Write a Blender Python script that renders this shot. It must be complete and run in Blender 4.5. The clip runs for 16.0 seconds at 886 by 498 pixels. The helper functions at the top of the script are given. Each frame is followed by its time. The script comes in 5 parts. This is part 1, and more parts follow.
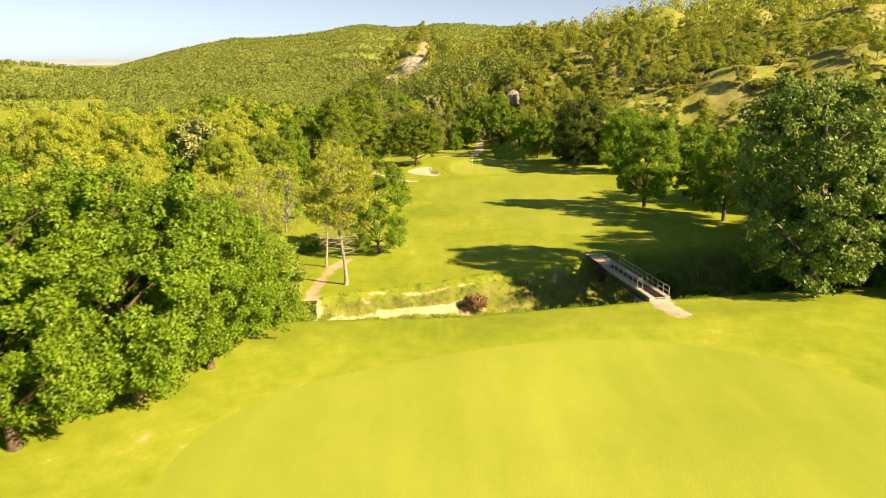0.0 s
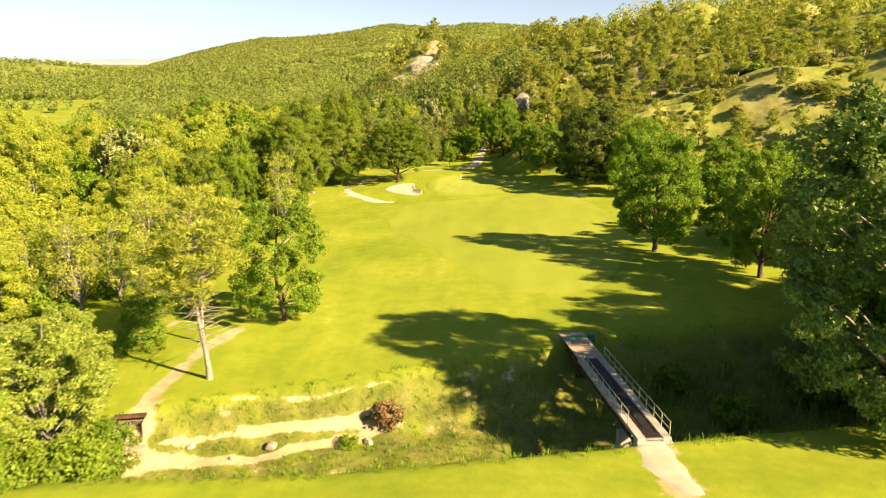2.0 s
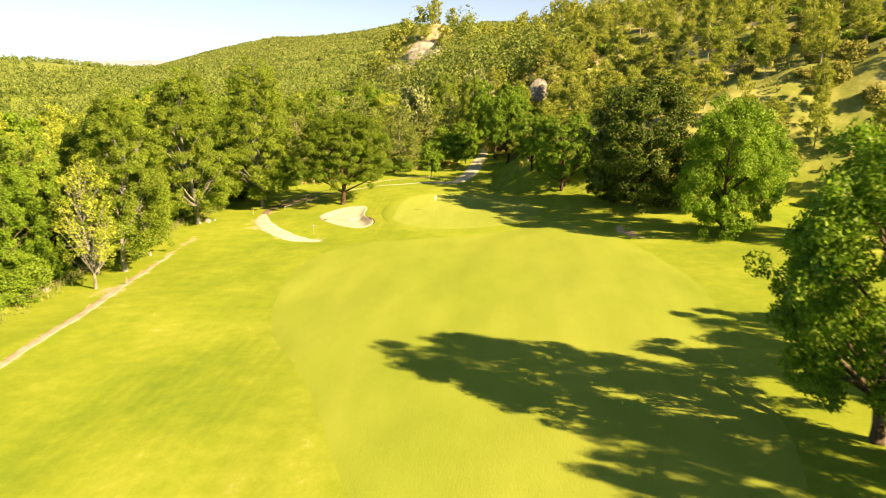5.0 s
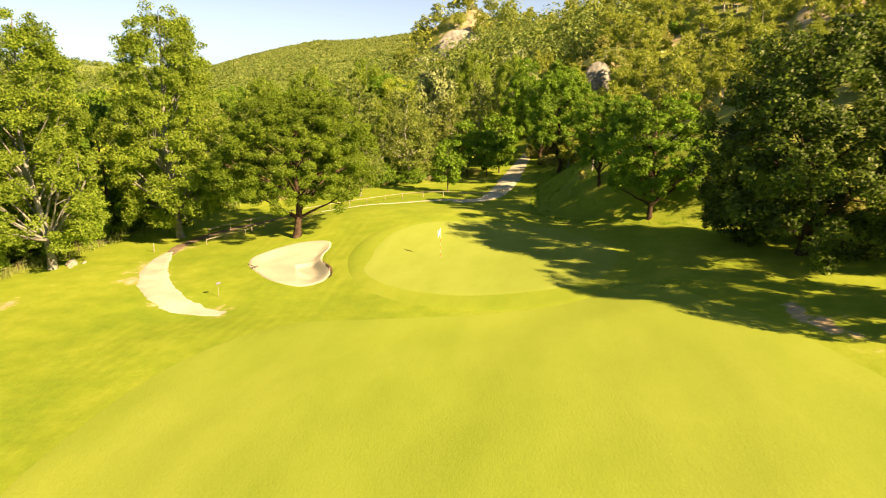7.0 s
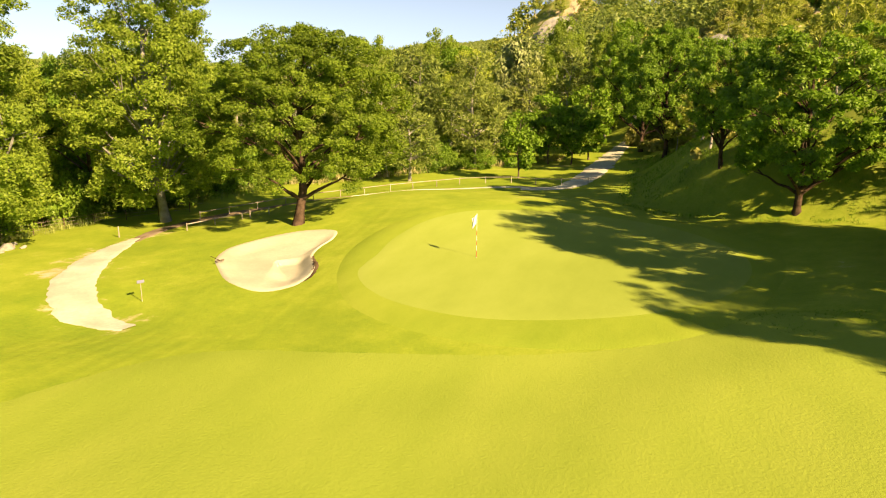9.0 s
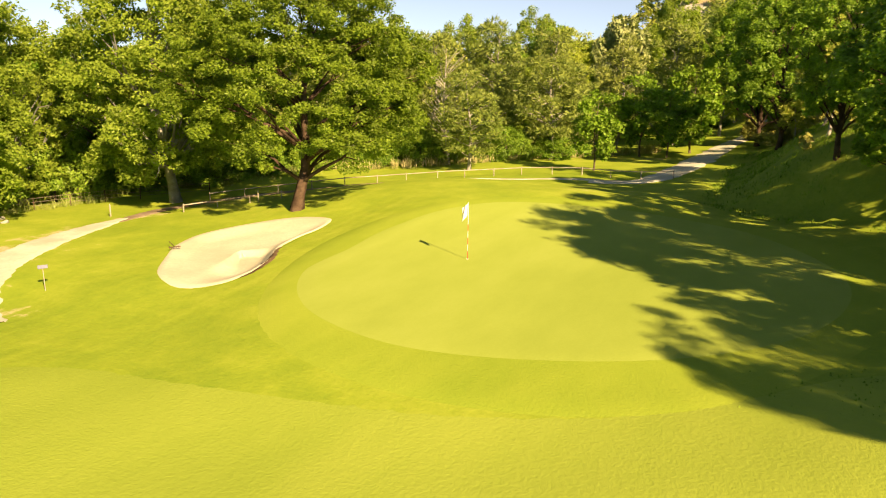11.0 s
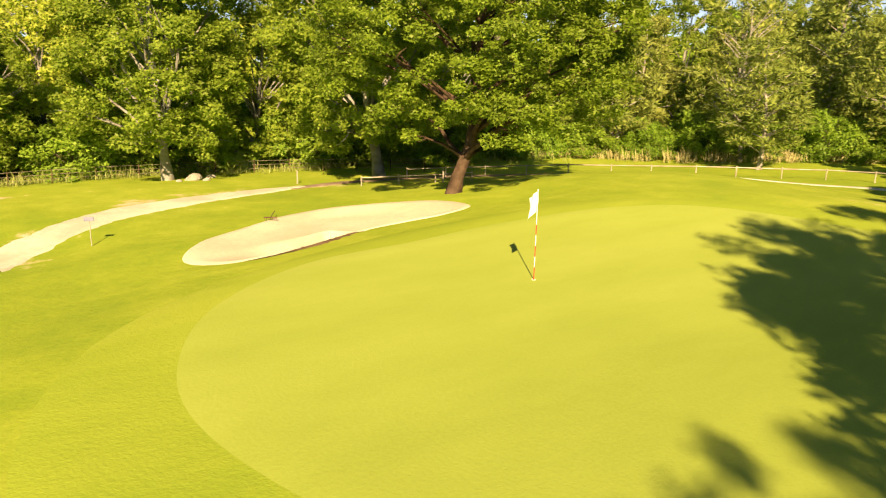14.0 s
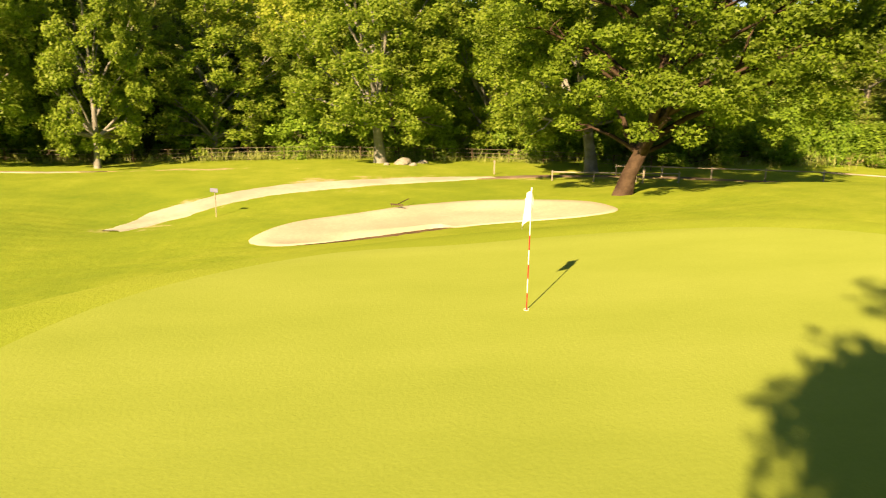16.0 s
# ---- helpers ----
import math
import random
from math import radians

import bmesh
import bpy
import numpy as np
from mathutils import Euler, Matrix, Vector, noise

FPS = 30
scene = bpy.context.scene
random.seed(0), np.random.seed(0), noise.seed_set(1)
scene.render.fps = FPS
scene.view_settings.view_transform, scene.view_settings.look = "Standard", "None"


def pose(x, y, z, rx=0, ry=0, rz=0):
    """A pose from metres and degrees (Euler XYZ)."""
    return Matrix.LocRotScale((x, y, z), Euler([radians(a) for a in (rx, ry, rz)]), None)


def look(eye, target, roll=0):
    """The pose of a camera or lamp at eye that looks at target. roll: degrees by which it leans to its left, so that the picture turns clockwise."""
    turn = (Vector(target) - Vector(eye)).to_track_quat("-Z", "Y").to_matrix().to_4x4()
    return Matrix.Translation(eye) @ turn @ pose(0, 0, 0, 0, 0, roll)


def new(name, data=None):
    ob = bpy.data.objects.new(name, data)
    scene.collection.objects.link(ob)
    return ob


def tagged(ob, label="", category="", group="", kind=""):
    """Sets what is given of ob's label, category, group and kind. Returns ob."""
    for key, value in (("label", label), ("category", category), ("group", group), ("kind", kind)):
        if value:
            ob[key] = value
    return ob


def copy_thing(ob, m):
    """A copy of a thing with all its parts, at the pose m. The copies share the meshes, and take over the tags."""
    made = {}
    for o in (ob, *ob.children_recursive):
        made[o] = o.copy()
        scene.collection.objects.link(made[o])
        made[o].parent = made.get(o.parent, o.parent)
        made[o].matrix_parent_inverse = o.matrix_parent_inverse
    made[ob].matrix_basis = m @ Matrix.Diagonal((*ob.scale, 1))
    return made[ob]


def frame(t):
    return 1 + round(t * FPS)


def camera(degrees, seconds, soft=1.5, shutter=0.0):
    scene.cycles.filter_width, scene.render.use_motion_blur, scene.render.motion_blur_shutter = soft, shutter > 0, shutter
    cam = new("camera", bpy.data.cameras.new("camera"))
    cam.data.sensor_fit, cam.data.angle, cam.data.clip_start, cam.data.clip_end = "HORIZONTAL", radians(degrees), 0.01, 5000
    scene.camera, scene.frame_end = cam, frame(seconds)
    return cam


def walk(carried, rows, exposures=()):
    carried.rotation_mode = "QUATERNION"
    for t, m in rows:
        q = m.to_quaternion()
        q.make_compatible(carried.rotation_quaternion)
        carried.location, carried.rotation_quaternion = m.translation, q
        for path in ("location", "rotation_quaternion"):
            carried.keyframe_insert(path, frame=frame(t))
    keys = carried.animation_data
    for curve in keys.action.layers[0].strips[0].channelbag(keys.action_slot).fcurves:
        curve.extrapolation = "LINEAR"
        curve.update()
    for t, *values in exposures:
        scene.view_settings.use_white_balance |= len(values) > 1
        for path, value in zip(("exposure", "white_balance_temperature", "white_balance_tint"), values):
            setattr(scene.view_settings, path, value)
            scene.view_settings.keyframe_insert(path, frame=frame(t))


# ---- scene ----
cam = camera(63.1, 16.0, soft=1.1, shutter=0.3)
METRES, EYE, TILT, LEAN, TURN = 180.0, 26.2, -14.7, 0.0, 0.0
ROWS = [
    (0.0, 0.0, 0.0, 0.0, -0.0, 0.0, 0.0),
    (0.5, 0.0166, 0.0356, 0.0094, 0.86, -0.0, -0.21),
    (1.0, 0.0309, 0.0701, 0.0183, 1.43, -0.01, -0.42),
    (1.5, 0.0446, 0.1072, 0.0279, 2.03, 0.01, -0.63),
    (2.0, 0.0561, 0.1458, 0.0372, 2.43, -0.02, -0.74),
    (2.5, 0.0648, 0.1892, 0.0479, 2.86, -0.01, -0.91),
    (3.0, 0.071, 0.2349, 0.058, 3.03, -0.01, -0.96),
    (5.5, 0.0841, 0.5165, 0.0881, 4.34, 0.16, -1.19),
    (6.0, 0.0837, 0.5739, 0.0952, 4.69, 0.2, -1.28),
    (6.5, 0.0824, 0.6318, 0.1059, 5.29, 0.32, -1.42),
    (7.0, 0.0814, 0.6818, 0.1123, 7.21, 0.48, -1.93),
    (7.5, 0.0811, 0.7203, 0.114, 9.08, 0.58, -2.41),
    (8.0, 0.0819, 0.7476, 0.1134, 10.94, 0.59, -2.91),
    (8.5, 0.0837, 0.769, 0.1124, 13.08, 0.53, -3.58),
    (9.0, 0.0874, 0.7858, 0.1113, 15.2, 0.47, -4.15),
    (11.5, 0.1082, 0.86, 0.1163, 29.73, -1.21, -8.22),
    (12.0, 0.11, 0.874, 0.1176, 34.95, -1.98, -9.43),
    (12.5, 0.1114, 0.8866, 0.119, 39.39, -2.76, -10.43),
    (13.0, 0.1128, 0.8995, 0.1206, 44.16, -3.68, -11.33),
    (13.5, 0.114, 0.9124, 0.1221, 49.57, -4.8, -12.31),
    (14.0, 0.1152, 0.9242, 0.1232, 54.93, -5.95, -13.16),
    (14.5, 0.1156, 0.9357, 0.125, 60.72, -7.36, -13.88),
    (15.0, 0.1149, 0.9471, 0.1272, 67.39, -9.07, -14.57),
    (15.5, 0.1133, 0.9596, 0.1294, 74.3, -10.83, -15.04),
    (16.0, 0.1108, 0.9719, 0.1317, 82.25, -12.99, -15.29),
]
EXPOSURES = [(0.0, 1.86), (1.0, 1.93), (2.0, 2.06), (3.0, 2.16), (5.5, 2.06), (7.0, 1.98), (9.0, 1.93), (12.0, 1.89), (16.0, 1.83)]
walk(cam, [(t, pose(0, 0, EYE, TILT, LEAN, TURN) @ pose(METRES * x, METRES * y, METRES * z, 90 + pitch, roll, yaw)) for t, x, y, z, yaw, pitch, roll in ROWS],
     exposures=EXPOSURES)

# ---- sky and sun ----
SUN_AZ, SUN_EL = 122.0, 31.0          # clockwise from +y, and above the horizon
world = bpy.data.worlds.new("sky")
world.use_nodes = True
scene.world = world
wn = world.node_tree
sky = wn.nodes.new("ShaderNodeTexSky")
sky.sky_type = "NISHITA"
sky.sun_disc = False
sky.sun_elevation, sky.sun_rotation = radians(SUN_EL), radians(SUN_AZ)
sky.air_density, sky.dust_density, sky.ozone_density = 0.5, 0.35, 1.2
back = wn.nodes["Background"]
back.inputs["Strength"].default_value = 0.035
hazy = wn.nodes.new("ShaderNodeHueSaturation")
hazy.inputs["Saturation"].default_value, hazy.inputs["Value"].default_value = 0.58, 1.04
wn.links.new(sky.outputs["Color"], hazy.inputs["Color"])
wn.links.new(hazy.outputs["Color"], back.inputs["Color"])
sun_data = bpy.data.lights.new("sun", "SUN")
sun_data.energy, sun_data.angle, sun_data.color = 5.0, radians(0.6), (1.0, 0.62, 0.315)
sun = new("sun", sun_data)
sun_way = Vector((math.sin(radians(SUN_AZ)) * math.cos(radians(SUN_EL)), math.cos(radians(SUN_AZ)) * math.cos(radians(SUN_EL)), math.sin(radians(SUN_EL))))
sun.matrix_world = look(sun_way * 200, (0, 0, 0))


# ---- materials ----
def node(tree, kind, **inputs):
    n = tree.nodes.new(kind)
    for key, value in inputs.items():
        n.inputs[key.replace("_", " ")].default_value = value
    return n


def noise_tex(tree, vector, scale, detail=4.0, rough=0.55):
    n = node(tree, "ShaderNodeTexNoise", Scale=scale, Detail=detail, Roughness=rough)
    tree.links.new(vector, n.inputs["Vector"])
    return n.outputs["Fac"]


def ramp(tree, fac, stops):
    n = tree.nodes.new("ShaderNodeValToRGB")
    while len(n.color_ramp.elements) < len(stops):
        n.color_ramp.elements.new(0.5)
    for e, (at, colour) in zip(n.color_ramp.elements, stops):
        e.position, e.color = at, (*colour, 1)
    tree.links.new(fac, n.inputs["Fac"])
    return n.outputs["Color"]


def mix(tree, fac, a, b, how="MIX"):
    n = tree.nodes.new("ShaderNodeMix")
    n.data_type, n.blend_type = "RGBA", how
    for socket, value in ((n.inputs[0], fac), (n.inputs[6], a), (n.inputs[7], b)):
        if hasattr(value, "default_value"):
            tree.links.new(value, socket)
        elif isinstance(value, tuple):
            socket.default_value = (*value, 1)
        else:
            socket.default_value = value
    return n.outputs[2]


def sums(tree, how, a, b):
    n = tree.nodes.new("ShaderNodeMath")
    n.operation, n.use_clamp = how, how in ("SUBTRACT", "MULTIPLY_ADD")
    for socket, value in zip(n.inputs, (a, b)):
        if hasattr(value, "default_value"):
            tree.links.new(value, socket)
        else:
            socket.default_value = value
    return n.outputs[0]


def span(tree, fac, low, high):
    n = node(tree, "ShaderNodeMapRange", From_Min=low, From_Max=high)
    n.interpolation_type = "SMOOTHSTEP"
    tree.links.new(fac, n.inputs["Value"])
    return n.outputs[0]


def begin(name, rough=0.8, spec=0.2):
    m = bpy.data.materials.new(name)
    m.use_nodes = True
    tree = m.node_tree
    shader = tree.nodes["Principled BSDF"]
    shader.inputs["Roughness"].default_value = rough
    shader.inputs["Specular IOR Level"].default_value = spec
    where = tree.nodes.new("ShaderNodeNewGeometry").outputs["Position"]
    return m, tree, shader, where


def bump(tree, shader, height, strength, distance):
    n = node(tree, "ShaderNodeBump", Strength=strength, Distance=distance)
    tree.links.new(height, n.inputs["Height"])
    tree.links.new(n.outputs["Normal"], shader.inputs["Normal"])


def surface(name, dark, light, scale, fine, rough=0.8, spec=0.2, depth=0.02, strength=0.5, local=False, tint=None, metal=0.0):
    """Two scales of colour with a fine relief."""
    m, tree, shader, where = begin(name, rough, spec)
    if local:
        where = tree.nodes.new("ShaderNodeTexCoord").outputs["Object"]
    big = span(tree, noise_tex(tree, where, scale, 3), 0.3, 0.7)
    small = noise_tex(tree, where, fine, 4, 0.7)
    colour = mix(tree, big, dark, light)
    colour = mix(tree, sums(tree, "MULTIPLY", small, 0.75), colour, tuple(c * 0.6 for c in dark), "MIX")
    if tint:
        info = tree.nodes.new("ShaderNodeObjectInfo").outputs["Random"]
        colour = mix(tree, sums(tree, "MULTIPLY", info, 0.5), colour, tint)
    tree.links.new(colour, shader.inputs["Base Color"])
    shader.inputs["Metallic"].default_value = metal
    bump(tree, shader, small, strength, depth)
    return m


def turf(name, low, mid, high, patch, grain, depth, stripes=0.0, worn=None):
    """Grass cover: broad patches, tufts and a fine pile."""
    m, tree, shader, where = begin(name, 0.85, 0.03)
    along = node(tree, "ShaderNodeMapping", Scale=(1.0, 0.4, 1.0))
    tree.links.new(where, along.inputs["Vector"])
    broad = noise_tex(tree, along.outputs["Vector"], patch * 1.3, 3, 0.55)
    tuft = noise_tex(tree, along.outputs["Vector"], patch * 7, 4, 0.65)
    pile = noise_tex(tree, where, grain, 3, 0.7)
    fac = sums(tree, "ADD", sums(tree, "MULTIPLY", broad, 0.55), sums(tree, "MULTIPLY", tuft, 0.3))
    fac = sums(tree, "ADD", fac, sums(tree, "MULTIPLY", pile, 0.15))
    if stripes:
        wave = node(tree, "ShaderNodeTexWave", Scale=0.07, Distortion=0.7, Detail=1.0)
        wave.inputs["Detail Scale"].default_value = 0.4
        tree.links.new(where, wave.inputs["Vector"])
        fac = sums(tree, "ADD", fac, sums(tree, "MULTIPLY", sums(tree, "SUBTRACT", wave.outputs["Fac"], 0.5), stripes))
    colour = ramp(tree, fac, [(0.34, low), (0.5, mid), (0.66, high)])
    if worn:
        spot = span(tree, noise_tex(tree, where, 0.16, 5, 0.7), 0.60, 0.75)
        colour = mix(tree, sums(tree, "MULTIPLY", spot, 0.6), colour, worn)
    tree.links.new(colour, shader.inputs["Base Color"])
    bump(tree, shader, sums(tree, "ADD", pile, sums(tree, "MULTIPLY", tuft, 0.8)), 0.6, depth)
    return m


GRASS_LOW, GRASS_MID, GRASS_HIGH = (0.142, 0.238, 0.019), (0.206, 0.300, 0.025), (0.270, 0.356, 0.041)
M_FAIRWAY = turf("mown fairway grass", (0.183, 0.278, 0.031), (0.225, 0.320, 0.042), (0.270, 0.360, 0.055), 0.05, 9.0, 0.03, 0.07)
M_GREEN = turf("putting green grass", (0.204, 0.294, 0.045), (0.245, 0.340, 0.059), (0.282, 0.377, 0.078), 0.07, 14.0, 0.010, 0.06)
M_APRON = turf("apron grass", (0.176, 0.274, 0.026), (0.220, 0.315, 0.034), (0.266, 0.356, 0.047), 0.09, 11.0, 0.025)
M_SAND = surface("pale bunker sand", (0.462, 0.486, 0.375), (0.595, 0.636, 0.505), 0.35, 7.0, 0.9, 0.1, 0.03, 0.35)
M_PATH = surface("pale gravel track", (0.441, 0.482, 0.396), (0.609, 0.679, 0.583), 0.5, 5.0, 0.9, 0.1, 0.04, 0.5)
M_EARTH = surface("worn sandy earth", (0.342, 0.320, 0.237), (0.532, 0.532, 0.421), 0.6, 4.0, 0.92, 0.1, 0.05, 0.7)
M_SOIL = surface("brown trodden soil", (0.176, 0.149, 0.104), (0.317, 0.278, 0.208), 0.6, 4.0, 0.92, 0.1, 0.05, 0.7)
# brown earth, with the shade of a steep west-facing edge in its colour
M_DARKEARTH = surface("brown root earth darkened as shade", (0.075, 0.058, 0.036), (0.17, 0.13, 0.08), 1.2, 8.0, 0.95, 0.05, 0.05, 0.9)
M_ROCK = surface("pale limestone", (0.285, 0.297, 0.271), (0.494, 0.526, 0.489), 0.5, 3.5, 0.9, 0.15, 0.15, 0.8)
# grey rock with its shade in the colour: a darker twin of the limestone
M_GREYROCK = surface("grey shaded rock", (0.185, 0.205, 0.200), (0.350, 0.385, 0.370), 0.5, 3.5, 0.9, 0.15, 0.15, 0.8)
M_BARK = surface("grey brown bark", (0.084, 0.073, 0.053), (0.218, 0.194, 0.147), 2.0, 14.0, 0.9, 0.1, 0.05, 0.9, True)
M_DARK_BARK = surface("dark rough oak bark", (0.045, 0.034, 0.024), (0.13, 0.10, 0.07), 2.0, 14.0, 0.9, 0.1, 0.05, 0.9, True)
M_PALE_BARK = surface("pale grey bark", (0.179, 0.192, 0.174), (0.350, 0.395, 0.376), 1.6, 12.0, 0.85, 0.1, 0.04, 0.8, True)
M_PINE_BARK = surface("flaky pine bark", (0.260, 0.267, 0.242), (0.473, 0.501, 0.484), 2.5, 15.0, 0.9, 0.1, 0.05, 0.9, True)
M_CONCRETE = surface("weathered concrete", (0.321, 0.351, 0.340), (0.475, 0.518, 0.506), 0.9, 9.0, 0.85, 0.2, 0.02, 0.5, True)
M_RUBBER = surface("dark rubber matting", (0.012, 0.012, 0.016), (0.03, 0.03, 0.036), 1.2, 25.0, 0.7, 0.3, 0.01, 0.6, True)
M_STEEL = surface("galvanised green steel", (0.34, 0.42, 0.32), (0.52, 0.58, 0.46), 2.0, 20.0, 0.5, 0.4, 0.004, 0.3, True, None, 0.3)
M_GREENBOX = surface("green painted plate", (0.02, 0.16, 0.10), (0.04, 0.26, 0.17), 3.0, 20.0, 0.5, 0.4, 0.004, 0.3, True)
M_TIMBER = surface("grey weathered timber", (0.267, 0.252, 0.204), (0.494, 0.503, 0.435), 1.5, 22.0, 0.85, 0.15, 0.01, 0.6, True)
M_DARKWOOD = surface("dark old sleeper wood", (0.06, 0.045, 0.03), (0.16, 0.12, 0.08), 1.5, 22.0, 0.85, 0.15, 0.01, 0.6, True)
M_WHITE = surface("white painted plastic", (0.704, 0.847, 0.850), (0.779, 0.850, 0.850), 3.0, 30.0, 0.45, 0.4, 0.002, 0.1, True)
M_CLOTH = surface("white flag cloth", (0.742, 0.850, 0.850), (0.808, 0.850, 0.850), 3.0, 60.0, 0.8, 0.1, 0.004, 0.3, True)
M_RED = surface("red painted plastic", (0.50, 0.03, 0.03), (0.62, 0.05, 0.04), 3.0, 30.0, 0.45, 0.4, 0.002, 0.1, True)
M_BLUE = surface("blue grey plastic", (0.16, 0.19, 0.30), (0.24, 0.28, 0.42), 3.0, 30.0, 0.5, 0.4, 0.002, 0.1, True)
M_BLACK = surface("black for the unlit culvert", (0.01, 0.01, 0.01), (0.02, 0.02, 0.02), 3.0, 30.0, 0.6, 0.3, 0.002, 0.1, True)
M_WIRE = surface("thin fence wire", (0.16, 0.15, 0.12), (0.30, 0.28, 0.24), 3.0, 30.0, 0.5, 0.4, 0.002, 0.1, True)
# blue-grey stands for distance haze, put straight into the base colour
M_HAZE = surface("far hills with haze in the colour", (0.30, 0.40, 0.50), (0.36, 0.47, 0.58), 0.004, 0.03, 1.0, 0.0, 0.01, 0.0)


def leaf_material(name, dark, light, through_light=0.25, tint=(0.2, 0.2, 0.02), patch=0.5, depth=0.45):
    """Leaves that let some of the light through; each leaf and each plant differs a little."""
    m = bpy.data.materials.new(name)
    m.use_nodes = True
    tree = m.node_tree
    shader, out = tree.nodes["Principled BSDF"], tree.nodes["Material Output"]
    geo = tree.nodes.new("ShaderNodeNewGeometry")
    info = tree.nodes.new("ShaderNodeObjectInfo").outputs["Random"]
    colour = mix(tree, geo.outputs["Random Per Island"], dark, light)
    colour = mix(tree, sums(tree, "MULTIPLY", info, 0.4), colour, tint)
    where = tree.nodes.new("ShaderNodeTexCoord").outputs["Object"]
    colour = mix(tree, sums(tree, "MULTIPLY", span(tree, noise_tex(tree, where, patch, 2), 0.4, 0.7), depth), colour, tuple(0.6 * c for c in dark))
    tree.links.new(colour, shader.inputs["Base Color"])
    shader.inputs["Roughness"].default_value = 0.5
    shader.inputs["Specular IOR Level"].default_value = 0.25
    glow = tree.nodes.new("ShaderNodeBsdfTranslucent")
    tree.links.new(mix(tree, 1.0, colour, (0.85, 0.95, 0.35), "MULTIPLY"), glow.inputs["Color"])
    both = tree.nodes.new("ShaderNodeMixShader")
    both.inputs[0].default_value = through_light
    tree.links.new(shader.outputs[0], both.inputs[1])
    tree.links.new(glow.outputs[0], both.inputs[2])
    tree.links.new(both.outputs[0], out.inputs["Surface"])
    return m


L_OAK = leaf_material("oak leaves", (0.092, 0.201, 0.018), (0.233, 0.409, 0.030), 0.43, (0.241, 0.404, 0.027))
# dark oak foliage; in the wood this near-black green also paints shade
L_DARK = leaf_material("dark oak and shade-dark wood leaves", (0.014, 0.036, 0.005), (0.12, 0.205, 0.015), 0.14, (0.08, 0.14, 0.012))
L_POPLAR = leaf_material("poplar leaves", (0.160, 0.261, 0.030), (0.307, 0.444, 0.050), 0.51, (0.304, 0.424, 0.045))
L_LIME = leaf_material("pale yellow green leaves", (0.328, 0.439, 0.057), (0.472, 0.595, 0.088), 0.55, (0.482, 0.578, 0.083), 0.5, 0.3)
L_OLIVE = leaf_material("olive willow leaves", (0.221, 0.340, 0.051), (0.381, 0.522, 0.108), 0.42, (0.388, 0.511, 0.089))
L_STRAW = leaf_material("dry straw grass", (0.324, 0.322, 0.144), (0.522, 0.520, 0.264), 0.3, (0.450, 0.458, 0.216))
L_PINE = leaf_material("pine needles", (0.205, 0.287, 0.043), (0.380, 0.465, 0.082), 0.38, (0.400, 0.433, 0.082))
L_BRIGHTPINE = leaf_material("yellow-green pine needles", (0.259, 0.350, 0.050), (0.429, 0.515, 0.085), 0.45, (0.429, 0.505, 0.080))
L_SCRUB = leaf_material("olive scrub leaves", (0.189, 0.234, 0.052), (0.340, 0.371, 0.093), 0.3, (0.360, 0.350, 0.103))
L_SILVER = leaf_material("silvery willow leaves", (0.198, 0.270, 0.096), (0.342, 0.426, 0.180), 0.3, (0.306, 0.385, 0.132))
L_BUSH = leaf_material("shrub leaves", (0.100, 0.217, 0.019), (0.235, 0.401, 0.033), 0.38, (0.271, 0.401, 0.042))
L_REED = leaf_material("reeds and tall grass", (0.158, 0.230, 0.049), (0.314, 0.404, 0.097), 0.25, (0.354, 0.393, 0.162))
L_GREY = leaf_material("grey green leaves", (0.076, 0.144, 0.036), (0.190, 0.316, 0.074), 0.3, (0.182, 0.295, 0.066))
L_FAR = leaf_material("far mixed leaves", (0.160, 0.248, 0.057), (0.239, 0.337, 0.078), 0.42, (0.248, 0.327, 0.074), 0.04, 0.6)
L_RIDGE = leaf_material("distant scrub leaves", (0.180, 0.261, 0.069), (0.247, 0.334, 0.088), 0.42, (0.263, 0.328, 0.088), 0.012, 0.5)
L_DRY = leaf_material("dry brown twigs and leaves", (0.12, 0.085, 0.045), (0.26, 0.20, 0.10), 0.15, (0.22, 0.17, 0.08))
L_WOODPINE = leaf_material("dull pine needles", (0.110, 0.186, 0.039), (0.264, 0.359, 0.065), 0.25, (0.286, 0.316, 0.078))
L_GREAT = leaf_material("old oak leaves", (0.076, 0.148, 0.013), (0.209, 0.330, 0.026), 0.4, (0.200, 0.310, 0.022))


# ---- the lie of the land ----
def smooth(a, b, v):
    s = np.clip((v - a) / (b - a), 0.0, 1.0)
    return s * s * (3 - 2 * s)


def waves(x, y, size, seed):
    """Gentle repeatless swell between -1 and 1."""
    r = np.random.RandomState(seed)
    total = 0.0
    for k in range(7):
        a, p, f = r.uniform(0, math.tau), r.uniform(0, math.tau), r.uniform(0.6, 1.7) / size
        total = total + np.sin((x * math.cos(a) + y * math.sin(a)) * f * math.tau + p + 0.9 * np.sin((x * math.sin(a) - y * math.cos(a)) * f * 3.1 + p))
    return total / 7 * 1.7


def hill_foot(y):
    return np.interp(y, [-400, 60, 130, 165, 174, 181, 187, 193, 197, 200, 212, 225, 250, 280, 330, 420, 480, 560, 700, 1000, 2400], [90, 62, 64, 64, 56, 44, 31, 20.5, 15.8, 15.0, 15.2, 15.8, 15, 4, -30, -62, -24, 60, 200, 420, 1200])


def gully_near(x):
    return np.interp(x, [-60, -30, -19, -12, 3, 11, 18, 26, 39, 70], [52, 56, 60.2, 62.7, 64.6, 66.2, 67.4, 69.6, 72, 78])


